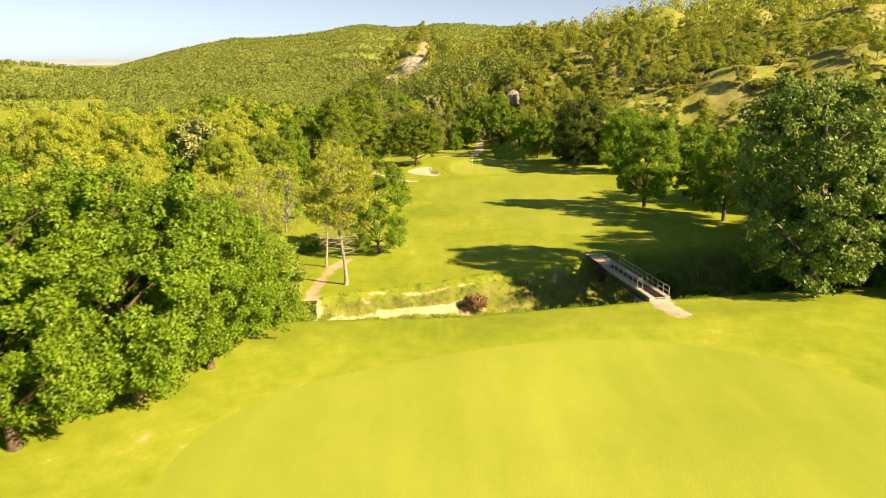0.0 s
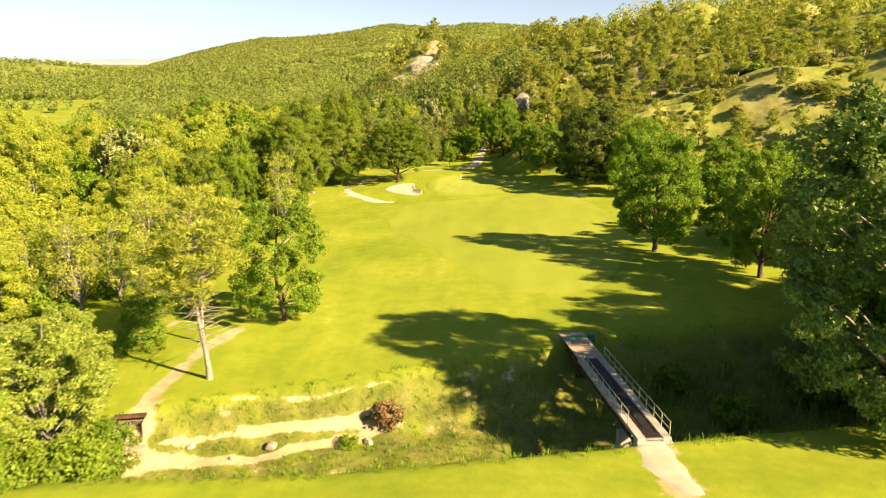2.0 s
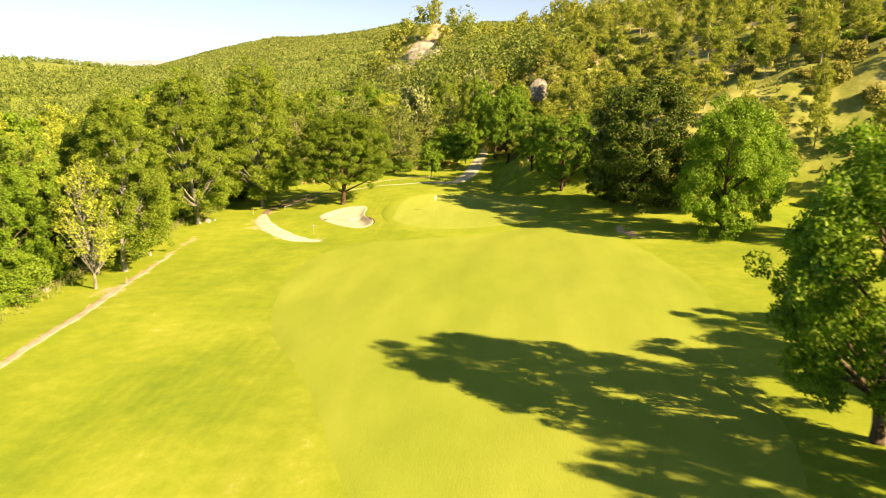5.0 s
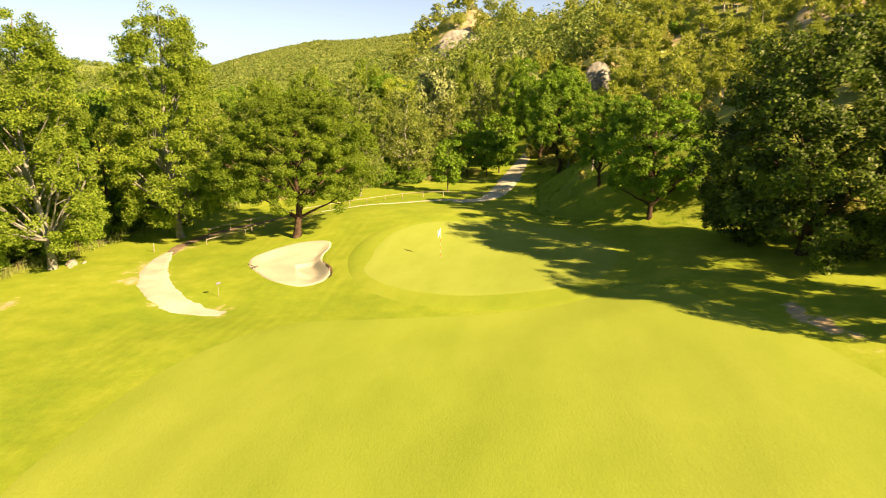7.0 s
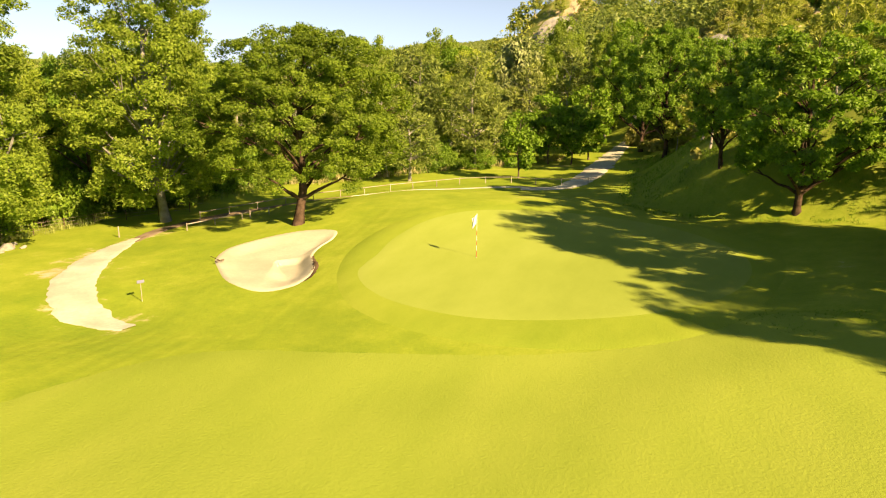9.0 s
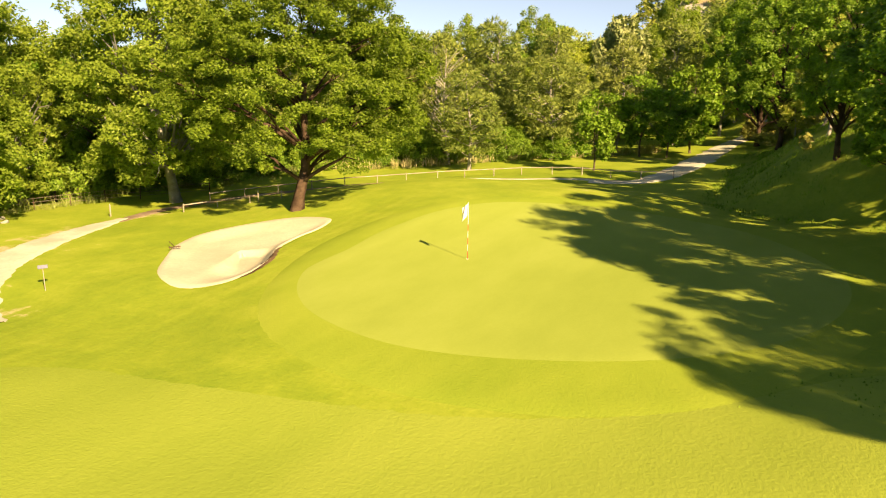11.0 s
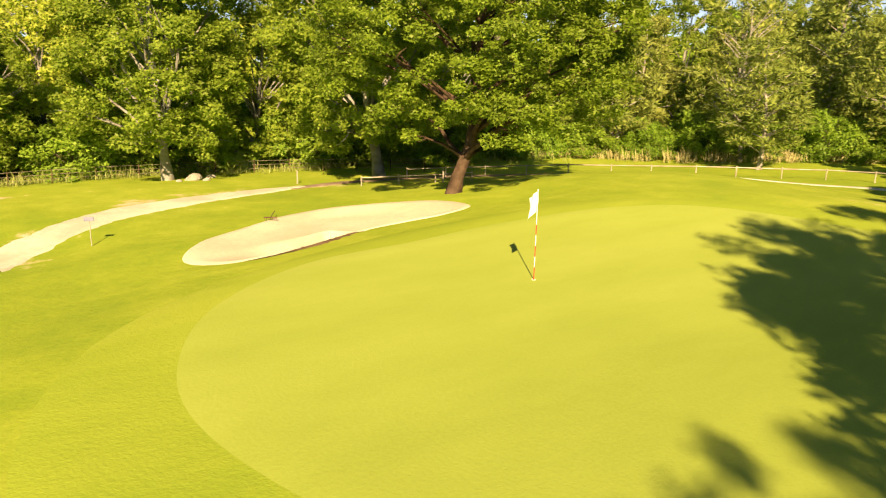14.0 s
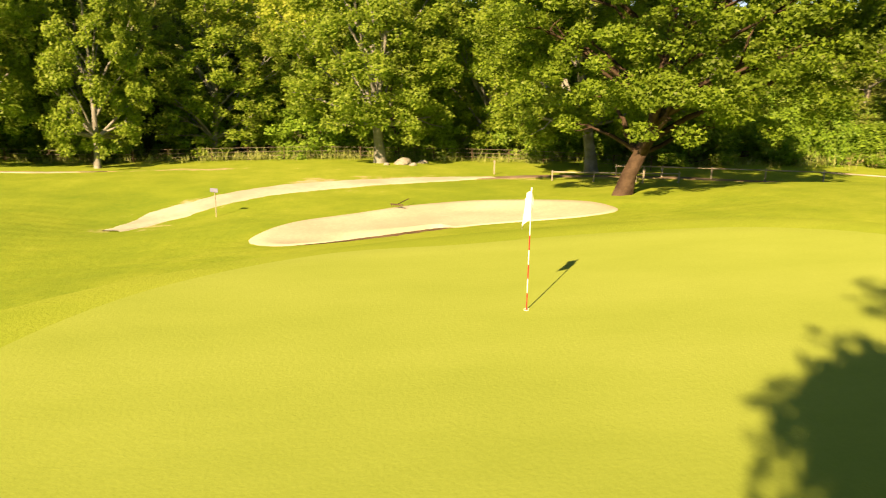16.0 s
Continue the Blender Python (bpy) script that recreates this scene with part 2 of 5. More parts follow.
def gully_far(x):
    return np.interp(x, [-60, -30, -20, -13, -3, 9, 15, 20, 35, 70], [70, 71, 72, 74.5, 78.2, 81.2, 83, 85.5, 88, 94])


def spline(points, n):
    """n points evenly along a smooth line through the given ones."""
    p = np.array(points, float)
    t = np.concatenate([[0], np.cumsum(np.linalg.norm(np.diff(p, axis=0), axis=1))])
    q = np.vstack([2 * p[0] - p[1], p, 2 * p[-1] - p[-2]])
    out = []
    for s in np.linspace(0, t[-1], n):
        k = min(int(np.searchsorted(t, s, "right")) - 1, len(p) - 2)
        u = (s - t[k]) / (t[k + 1] - t[k])
        a, b, c, d = q[k:k + 4]
        out.append(0.5 * (2 * b + (c - a) * u + (2 * a - 5 * b + 4 * c - d) * u ** 2 + (3 * b - a - 3 * c + d) * u ** 3))
    return np.array(out)


def loop_of(points, n=120):
    return spline(list(points) + [points[0]], n + 1)[:-1]


BUNKER_HEART = (-4.6, 178.4)
BUNKER_LINE = loop_of([(-0.4, 174.4), (-1.0, 176.4), (-2.3, 178.6), (-2.8, 180.8), (-2.8, 182.8), (-3.6, 184.7), (-6.0, 184.6), (-8.0, 183.0), (-9.2, 180.7), (-8.6, 178.2), (-7.2, 176.2), (-4.7, 173.3), (-2.2, 172.0), (-0.7, 172.8)], 150)
bunker_turn = np.arctan2(BUNKER_LINE[:, 1] - BUNKER_HEART[1], BUNKER_LINE[:, 0] - BUNKER_HEART[0])
bunker_far = np.hypot(BUNKER_LINE[:, 0] - BUNKER_HEART[0], BUNKER_LINE[:, 1] - BUNKER_HEART[1])


def bunker_reach(x, y):
    """Below 1 inside the bunker."""
    dx, dy = x - BUNKER_HEART[0], y - BUNKER_HEART[1]
    return np.hypot(dx, dy) / np.interp(np.arctan2(dy, dx), *zip(*sorted(zip(bunker_turn, bunker_far))), period=math.tau)


def ridge(x, y):
    """The long wooded ridge that closes the valley."""
    az, far = np.degrees(np.arctan2(x, np.maximum(y, 1.0))), np.hypot(x, y)
    crest = np.interp(az, [-24.6, -23.2, -22.0, -20.3, -18.0, -15.7, -14.0, -12.0, -9.1, -7.6, -6.3, -5.0, -3.6, -2.0, -0.5, 1.5, 4.0, 12.0, 40.0], [0, 14, 26, 43, 62, 79, 80, 84, 97, 108, 116, 113, 109, 114, 118, 115, 108, 100, 90])
    up = np.clip((far - 640) / (2000 - 640), 0, 1)
    spurs = 0.75 + 0.25 * smooth(0.0, 0.9, up)
    swell = (1 - up) * np.minimum(up * 4, 1) * crest / 100 * (9 * waves(x, y, 330, 24) + 5 * waves(x, y, 120, 25)) + np.minimum(crest / 40, 1) * smooth(0.2, 1, up) * 1.6 * waves(x, y, 60, 26)
    return (crest * up ** 1.15 * spurs + swell) * (1 - smooth(2050, 3100, far))


TERRACES = [((-14, -8, -4.9, -0.8, 3), (72.4, 74.4, 75.5, 76.5, 77.0)), ((-10, -7.2, -4, 0, 3.3), (74.2, 74.9, 75.5, 76.6, 78.2)), ((-9, -5.8, -2.8, 0, 4), (76.9, 77.5, 77.9, 79.0, 80.2))]


def height(x, y):
    """The ground's height."""
    x, y = np.asarray(x, float), np.asarray(y, float)
    far_side = 1.25 - 1.95 * smooth(105, 170, y)
    z = far_side + 0.062 * np.clip(x, 0, 45) + 0.045 * np.clip(x, -48, 0)
    z = z - 1.3 * smooth(-27, -42, x) * smooth(100, 190, y)
    z = z + 0.2 * waves(x, y, 34, 3) + 0.05 * waves(x, y, 9, 4)
    # the shelf that carries the green, and its banks
    g = np.hypot((x - 11.5) / 13.0, (y - 180.5) / 16.5)
    z = z * smooth(0.74, 1.18, g) + (0.0 + 0.025 * (x - 7) + 0.012 * (y - 178)) * (1 - smooth(0.74, 1.18, g))
    z = z + 1.1 * np.exp(-(((x + 3) / 10) ** 2 + ((y - 193) / 9) ** 2)) - 0.3 * np.exp(-(((x - 18) / 3) ** 2)) * smooth(188, 194, y) * (1 - smooth(203, 214, y))
    z = z + 0.28 * np.exp(-((y - 197) / 4.5) ** 2) * smooth(-9, -3, x) * (1 - smooth(11, 15, x))
    z = z - 0.5 * np.exp(-(((x + 7.5) / 6) ** 2 + ((y - 167.0) / 3.8) ** 2))
    z = z + 0.95 * np.exp(-(((x - 37) / 11) ** 2 + ((y - 177) / 10) ** 2))
    # the tee side
    tee = 4.25 + 0.15 * waves(x, y, 30, 8) + 0.3 * smooth(-8, -20, x)
    near, far = gully_near(x), gully_far(x)
    tee = tee - 0.9 * smooth(near - 10, near - 1, y)
    z = np.where(y < (near + far) / 2, tee, z)
    bed = -1.7 + 0.02 * np.clip(x, -40, 60) + 0.25 * waves(x, y, 7, 12)
    inside = smooth(near - 1.5, near + 3.2, y) * (1 - smooth(far - 4.5, far + 1.5, y))
    z = z * (1 - inside) + bed * inside
    # sandy terraces on the gully's far bank
    strip = smooth(-13, -9, x) * (1 - smooth(2, 6, x))
    for riser, high in ((TERRACES[0], 0.28), (TERRACES[1], 0.3), (TERRACES[2], 0.2)):
        v = y - np.interp(x, riser[0], riser[1])
        z = z + high * strip * (smooth(-0.3, 0.3, v) - smooth(-2.0, 2.0, v))
    # the stream that turns along the wood
    course = -36 - 6 * np.sin((y - 60) / 55.0)
    z = z - 2.2 * np.exp(-((x - course) / 4.5) ** 2) * smooth(62, 80, y) * (1 - smooth(240, 290, y))
    z = z * (1 - smooth(-48, -120, x) * 0.6)
    # bunker bowl
    b = bunker_reach(x, y)
    round_it = np.degrees(np.arctan2(y - BUNKER_HEART[1], x - BUNKER_HEART[0]))
    lip = smooth(-72, -50, round_it) * (1 - smooth(0, 30, round_it))
    z = z - 0.2 * (1 - smooth(0.55, 1.04, b)) - 0.3 * lip * (1 - smooth(0.5, 0.97, b)) + 0.02 * np.exp(-((b - 1.13) / 0.1) ** 2)
    # the wooded hill
    d = (x - hill_foot(y)) * np.where(y > 260, 0.86, 1.0)
    top = 74 - 14 * smooth(360, 500, y)
    rise = top * (1 - np.exp(-(0.35 + 0.12 * smooth(200, 262, y)) * np.clip(d, 0, None) / top))
    rough_ground = smooth(2, 40, d)
    rise = rise * (1 + 0.16 * rough_ground * waves(x, y, 70, 21)) + rough_ground * (2.2 * waves(x, y, 42, 22) + 0.7 * waves(x, y, 13, 23))
    z = z + rise
    z = z + 23 * np.exp(-(((x + 16) / 21) ** 2 + ((y - 403) / 17) ** 2)) + 7 * np.exp(-(((x - 27) / 12) ** 2 + ((y - 284) / 12) ** 2))
    # the steep grassy bank beside the green
    z = z + 1.9 * smooth(-0.5, 5.0, x - hill_foot(y)) * smooth(186, 196, y) * (1 - smooth(208, 222, y))
    # far hills across the valley
    z = z + 27 * np.exp(-(((x + 640) / 150) ** 2 + ((y - 900) / 330) ** 2))
    z = z + ridge(x, y)
    return z - 3 * smooth(-60, -160, x) * smooth(700, 300, y)


TRODDEN = [
    (spline([(-13.4, 70.8), (-14.2, 74.8), (-14.6, 78.5), (-14.4, 83.5), (-14.0, 87.2), (-12.6, 91.5)], 40), 0.75, 1.0),
    (spline([(21.2, 67.6), (21.2, 64.5), (21.4, 61.2)], 20), 1.3, 0.8),
    (spline([(-21, 67.8), (-16.9, 70.9), (-13.2, 71.6), (-7.3, 72.3), (-2.9, 74.0), (1.6, 75.9), (4.2, 77.6)], 50), 0.62, 1.0),
    (np.column_stack([np.linspace(-12, 3, 60), np.interp(np.linspace(-12, 3, 60), *TERRACES[0])]), 0.2, 0.62),
    (np.column_stack([np.linspace(-7, 3, 50), np.interp(np.linspace(-7, 3, 50), *TERRACES[1])]), 0.26, 0.7),
    (np.column_stack([np.linspace(-8.6, 4, 50), np.interp(np.linspace(-8.6, 4, 50), *TERRACES[2])]), 0.17, 0.55),
    (spline([(29.0, 166.0), (29.8, 163.8), (30.9, 161.4)], 14), 0.5, 0.95),
    (spline([(-24, 88), (-21, 92), (-19.5, 97), (-21, 103)], 24), 0.6, 0.7),
    (spline([(-5.7, 167.0), (-10.3, 169.1), (-12.6, 171.3), (-14.9, 174.8), (-17.0, 179.4), (-18.0, 184.2)], 40), 1.9, 0.42),
    (spline([(-17.6, 124), (-18.7, 138), (-20.3, 147), (-21.6, 158), (-22.3, 168)], 60), 0.9, 0.5),
    (spline([(-17.3, 189.2), (-15.2, 192.8), (-12.2, 196.2), (-8.6, 199.0)], 24), 1.0, 0.35),
]


def bareness(x, y):
    """Where soil or rock shows through: gully banks, trodden ground, scars on the hill."""
    near, far = gully_near(x), gully_far(x)
    in_bed = smooth(near + 2.0, near + 4.5, y) * (1 - smooth(far - 3.5, far - 0.5, y)) * (1 - smooth(9, 16, x)) * smooth(-24, -16, x)
    lip = np.exp(-((y - far + 0.4) / 0.7) ** 2) * (1 - smooth(14, 20, x)) * smooth(-20, -12, x)
    v = 0.28 * in_bed * smooth(0.1, 0.7, waves(x * 0.35, y, 5, 31)) + 0.3 * lip * smooth(-0.2, 0.5, waves(x, y, 6, 32))
    d = x - hill_foot(y)
    v = v + 0.5 * smooth(10, 30, d) * smooth(0.45, 0.9, waves(x, y, 24, 33))
    v = v + 1.0 * np.exp(-(((x + 17) / 9) ** 2 + ((y - 391) / 7) ** 2)) + 1.1 * np.exp(-(((x - 66) / 9) ** 2 + ((y - 262) / 9) ** 2))
    v = v + 0.55 * np.exp(-(((x - 27) / 6) ** 2 + ((y - 275) / 5) ** 2))
    for line, width, most in TRODDEN:
        box = (x > line[:, 0].min() - 5) & (x < line[:, 0].max() + 5) & (y > line[:, 1].min() - 5) & (y < line[:, 1].max() + 5)
        if box.any():
            near_by = np.min(np.hypot(x[box][:, None] - line[:, 0], y[box][:, None] - line[:, 1]), axis=1)
            v[box] += most * np.exp(-(near_by / width) ** 2)
    return np.clip(v, 0, 1.3)


def weediness(x, y):
    """Coarse olive weeds on the gully's slopes."""
    near, far = gully_near(x), gully_far(x)
    return smooth(near - 0.5, near + 2.5, y) * (1 - smooth(far - 1.0, far + 1.5, y)) * smooth(-30, -22, x) * (0.85 + 0.3 * waves(x, y, 4, 36))


def dryness(x, y):
    return smooth(-4, 25, x - hill_foot(y)) * (0.75 + 0.25 * waves(x, y, 30, 41)) * (1 - 0.6 * smooth(380, 520, y))


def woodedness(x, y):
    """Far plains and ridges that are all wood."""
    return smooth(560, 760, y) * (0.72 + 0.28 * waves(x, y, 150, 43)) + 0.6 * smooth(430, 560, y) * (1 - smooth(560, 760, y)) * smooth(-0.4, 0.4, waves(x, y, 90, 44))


def steps(dense_low, dense_high, step, low, high, growth):
    mid = list(np.arange(dense_low, dense_high + 0.01, step))
    left, right, s = [], [], step
    while (left[-1] if left else dense_low) > low:
        s *= growth
        left.append((left[-1] if left else dense_low) - s)
    s = step
    while (right[-1] if right else dense_high) < high:
        s *= growth
        right.append((right[-1] if right else dense_high) + s)
    return np.array(left[::-1] + mid + right)


def grid_faces(nx, ny):
    i = np.arange(nx * ny).reshape(ny, nx)
    return np.stack([i[:-1, :-1], i[:-1, 1:], i[1:, 1:], i[1:, :-1]], -1).reshape(-1, 4)


def fast_mesh(name, verts, faces, shaded_smooth=True):
    """A mesh from arrays of corners and four-sided faces."""
    verts, faces = np.asarray(verts, np.float32), np.asarray(faces, np.int32)
    me = bpy.data.meshes.new(name)
    me.vertices.add(len(verts))
    me.vertices.foreach_set("co", verts.ravel())
    me.loops.add(faces.size)
    me.loops.foreach_set("vertex_index", faces.ravel())
    me.polygons.add(len(faces))
    me.polygons.foreach_set("loop_start", np.arange(len(faces), dtype=np.int32) * faces.shape[1])
    me.polygons.foreach_set("use_smooth", np.full(len(faces), shaded_smooth))
    me.update(calc_edges=True)
    return me


def solid(name, me, material, parent=None, label=""):
    me.materials.clear()
    me.materials.append(material)
    ob = new(name, me)
    if parent:
        ob.parent = parent
    return tagged(ob, label)


def part(name, bm, material, parent, label=""):
    me = bpy.data.meshes.new(name)
    bm.to_mesh(me)
    bm.free()
    return solid(name, me, material, parent, label)


xs = np.sort(np.concatenate([steps(-30, 40, 0.9, -3400, 3200, 1.06), np.arange(-11.55, 2, 0.45)]))
ys = steps(58, 226, 1.0, -600, 4700, 1.06)
ys = np.sort(np.concatenate([ys, np.arange(66.5, 84, 1.0), np.arange(70.25, 80, 0.5), np.arange(170.5, 187, 1.0)]))
gx, gy = np.meshgrid(xs, ys)
under_sand = 0.35 * (1 - smooth(0.6, 0.8, bunker_reach(gx, gy)))
ground_mesh = fast_mesh("ground", np.stack([gx, gy, height(gx, gy) - under_sand], -1).reshape(-1, 3), grid_faces(len(xs), len(ys)))
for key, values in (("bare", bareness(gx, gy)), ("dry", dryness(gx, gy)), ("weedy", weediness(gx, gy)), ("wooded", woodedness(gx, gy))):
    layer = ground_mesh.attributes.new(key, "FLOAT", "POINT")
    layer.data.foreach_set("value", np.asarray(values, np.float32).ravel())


def ground_material():
    m, tree, shader, where = begin("rough grass and soil", 0.85, 0.1)
    masks = {}
    for key in ("bare", "dry", "weedy", "wooded"):
        a = tree.nodes.new("ShaderNodeAttribute")
        a.attribute_name = key
        masks[key] = a.outputs["Fac"]
    broad, tuft, pile = noise_tex(tree, where, 0.07, 4, 0.6), noise_tex(tree, where, 0.55, 5, 0.7), noise_tex(tree, where, 6.0, 4, 0.75)
    fac = sums(tree, "ADD", sums(tree, "MULTIPLY", broad, 0.45), sums(tree, "ADD", sums(tree, "MULTIPLY", tuft, 0.38), sums(tree, "MULTIPLY", pile, 0.17)))
    grass = ramp(tree, fac, [(0.36, GRASS_LOW), (0.5, GRASS_MID), (0.62, GRASS_HIGH)])
    hay = ramp(tree, fac, [(0.40, (0.098, 0.145, 0.039)), (0.5, (0.193, 0.230, 0.073)), (0.6, (0.303, 0.328, 0.145))])
    soil = ramp(tree, sums(tree, "ADD", sums(tree, "MULTIPLY", tuft, 0.6), sums(tree, "MULTIPLY", pile, 0.4)), [(0.3, (0.250, 0.205, 0.117)), (0.5, (0.403, 0.362, 0.229)), (0.68, (0.538, 0.513, 0.351))])
    weeds = ramp(tree, sums(tree, "ADD", sums(tree, "MULTIPLY", tuft, 0.6), sums(tree, "MULTIPLY", pile, 0.4)), [(0.36, (0.060, 0.091, 0.022)), (0.5, (0.123, 0.159, 0.037)), (0.64, (0.203, 0.234, 0.085))])
    far = mix(tree, masks["weedy"], mix(tree, masks["dry"], grass, hay), weeds)
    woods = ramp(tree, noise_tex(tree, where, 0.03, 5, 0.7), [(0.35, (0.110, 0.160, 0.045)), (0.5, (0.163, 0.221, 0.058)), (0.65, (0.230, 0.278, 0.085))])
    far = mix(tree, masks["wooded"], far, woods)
    worn = span(tree, sums(tree, "ADD", masks["bare"], sums(tree, "MULTIPLY", sums(tree, "ADD", sums(tree, "SUBTRACT", tuft, 0.42), sums(tree, "SUBTRACT", broad, 0.5)), 1.5)), 0.45, 0.75)
    tree.links.new(mix(tree, worn, far, soil), shader.inputs["Base Color"])
    bump(tree, shader, sums(tree, "ADD", pile, sums(tree, "MULTIPLY", tuft, 2.0)), 0.4, 0.04)
    return m


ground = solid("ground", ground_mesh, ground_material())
tagged(ground, "rough yellow-green grass with bare sandy patches", "ground", kind="structure")


def patch(name, outline, lift, material, rings=18, edge_drop=0.032):
    """A cover of turf or sand over the ground, out of a closed outline that its middle sees whole."""
    pts = np.array(outline)
    c = pts.mean(0)
    verts = []
    radii = np.concatenate([np.linspace(0.02, 0.965, rings), [1.0]])
    for k, r in enumerate(radii):
        p = c + (pts - c) * r
        z = height(p[:, 0], p[:, 1]) + (lift if k < len(radii) - 1 else lift - edge_drop)
        verts.append(np.column_stack([p, z]))
    n = len(pts)
    i = np.arange(len(radii) * n).reshape(len(radii), n)
    j = np.roll(i, -1, 1)
    faces = np.stack([i[:-1], i[1:], j[1:], j[:-1]], -1).reshape(-1, 4)
    verts = np.vstack([*verts, [[*c, height(*c) + lift]]])
    hub = len(verts) - 1
    inner = np.stack([i[0], j[0], np.full(n, hub), np.full(n, hub)], -1)
    me = bpy.data.meshes.new(name)
    me.from_pydata(verts.tolist(), [], faces.tolist() + [[a, b, h] for a, b, h, _ in inner.tolist()])
    for p in me.polygons:
        p.use_smooth = True
    if me.polygons[0].normal.z < 0:
        me.flip_normals()
    return solid(name, me, material)


def ribbon(name, line, widths, lift, material, across=7, wobble=0.25, seed=0):
    """A track along a line, of changing width, with uneven edges that sink into the grass."""
    n = max(12, int(np.linalg.norm(np.diff(np.array(line, float), axis=0), axis=1).sum() / 0.3))
    p = spline(line, n)
    w = np.interp(np.linspace(0, 1, n), np.linspace(0, 1, len(widths)), widths)
    way = np.gradient(p, axis=0)
    way /= np.linalg.norm(way, axis=1, keepdims=True)
    side = np.column_stack([way[:, 1], -way[:, 0]])
    s = np.linspace(0, n * 0.3, n)
    verts = []
    for k in range(across):
        u = k / (across - 1) * 2 - 1
        jag = wobble * u * (waves(s, s * 0 + 3 * np.sign(u), 4, seed + 50) * 0.6 + 0.4 * waves(s, s * 0 + 7 * np.sign(u), 1.3, seed + 51)) if abs(u) > 0.6 else 0 * s
        q = p + side * (w * u * 0.5 + jag)[:, None]
        drop = 0.09 if abs(u) > 0.99 else 0.0
        verts.append(np.column_stack([q, height(q[:, 0], q[:, 1]) + lift - drop]))
    return solid(name, fast_mesh(name, np.stack(verts, 1).reshape(-1, 3), grid_faces(across, n)), material)


fairway_far = patch("fairway", loop_of([(14, 100), (9, 110), (4, 122), (-1.5, 133), (-4.3, 145), (-4.6, 155), (-2.2, 162.5), (1, 165), (6, 165.5), (12, 166.2), (17, 168.3), (21.5, 172), (25, 168), (28.5, 162), (31, 152), (32, 140), (30, 124), (28, 110), (22, 100)], 200), 0.022, M_FAIRWAY, 34)
tagged(fairway_far, "mown yellow-green fairway with faint mowing stripes", "fairway", kind="structure")
fairway_near = patch("fairway", loop_of([(-16, 30), (-14.5, 40), (-9, 47.2), (3, 53), (14, 55.2), (22.5, 53), (30.4, 46), (36, 30), (34, 5), (20, -15), (0, -16), (-12, 0)], 160), 0.022, M_FAIRWAY, 30)
tagged(fairway_near, "mown yellow-green grass before the gully", "fairway", kind="structure")
angle = np.linspace(0, math.tau, 140, endpoint=False)
apron = patch("apron", np.column_stack([11.2 + (11.6 + 0.5 * np.sin(3 * angle)) * np.cos(angle), 179.4 + (13.2 + 0.4 * np.cos(2 * angle + 1)) * np.sin(angle)]), 0.037, M_APRON, 22, 0.05)
tagged(apron, "short collar of grass round the putting green", "grass", kind="structure")
GREEN_LINE = loop_of([(1.7, 178), (2.0, 174.5), (4.6, 171), (8.8, 169.1), (13, 169.5), (17.2, 171.5), (20.2, 175), (21.2, 180), (19.6, 185), (16, 189.2), (10.7, 190.8), (5.5, 189.6), (2.6, 186.4), (1.5, 182)], 150)
putting_green = patch("putting_green", GREEN_LINE, 0.052, M_GREEN, 22, 0.022)
tagged(putting_green, "smooth pale yellow-green putting green cut very short", "putting green", kind="structure")

bunker = patch("bunker", np.array(BUNKER_HEART) + 0.985 * (BUNKER_LINE - BUNKER_HEART), 0.06, M_SAND, 16, 0.1)
tagged(bunker, "bean-shaped bunker of pale raked sand beside the green", "bunker", kind="structure")

track = ribbon("path", [(-5.7, 167.0), (-8.4, 168.0), (-10.3, 169.1), (-12.6, 171.3), (-14.9, 174.8), (-16.9, 179.2), (-17.9, 183.0)], [0.8, 2.2, 2.6, 2.6, 2.4, 2.0, 0.8], 0.05, M_PATH, 9, 0.26, 1)
tagged(track, "pale gravel cart path curving round the bunker", "path", kind="structure")
soil_track = ribbon("track", [(-17.4, 181.2), (-18.0, 185.5), (-17.3, 189.2), (-15.2, 192.8), (-12.2, 196.2), (-8.6, 199.0)], [0.8, 1.6, 1.8, 1.6, 1.2, 0.7], 0.035, M_SOIL, 7, 0.2, 4)
tagged(soil_track, "brown trodden earth track under the trees", "track", kind="structure")
behind = ribbon("path", [(-8.6, 199.0), (-4.7, 202.4), (0, 205.4), (5, 207.0)], [0.3, 0.7, 0.8, 1.2], 0.04, M_PATH, 7, 0.25, 9)
tagged(behind, "thin pale path along the fence behind the green", "path", kind="structure")
road = ribbon("track", [(5.0, 206.2), (8.5, 206.8), (10.2, 212), (11.2, 224), (12.4, 242), (13.8, 264), (13, 300)], [2.6, 3.2, 2.4, 2.2, 2.2, 2.4, 2.4], 0.06, M_PATH, 7, 0.3, 2)
tagged(road, "pale gravel track leading away between the trees", "track", kind="structure")
footpath = ribbon("footpath", [(-17.6, 124), (-18.7, 138), (-20.3, 147), (-21.4, 156), (-21.8, 162)], [0.7, 1.1, 1.1, 0.8, 0.3], 0.04, M_EARTH, 7, 0.25, 3)
tagged(footpath, "narrow trodden earth path along the wood", "path", kind="structure")
landing = ribbon("landing", [(21.15, 67.9), (21.1, 66.0), (21.2, 63.8), (21.7, 61.6), (22.0, 60.6)], [2.1, 2.4, 2.5, 1.9, 0.5], 0.05, M_PATH, 7, 0.3, 5)
tagged(landing, "pale sandy landing worn before the footbridge", "path", kind="structure")


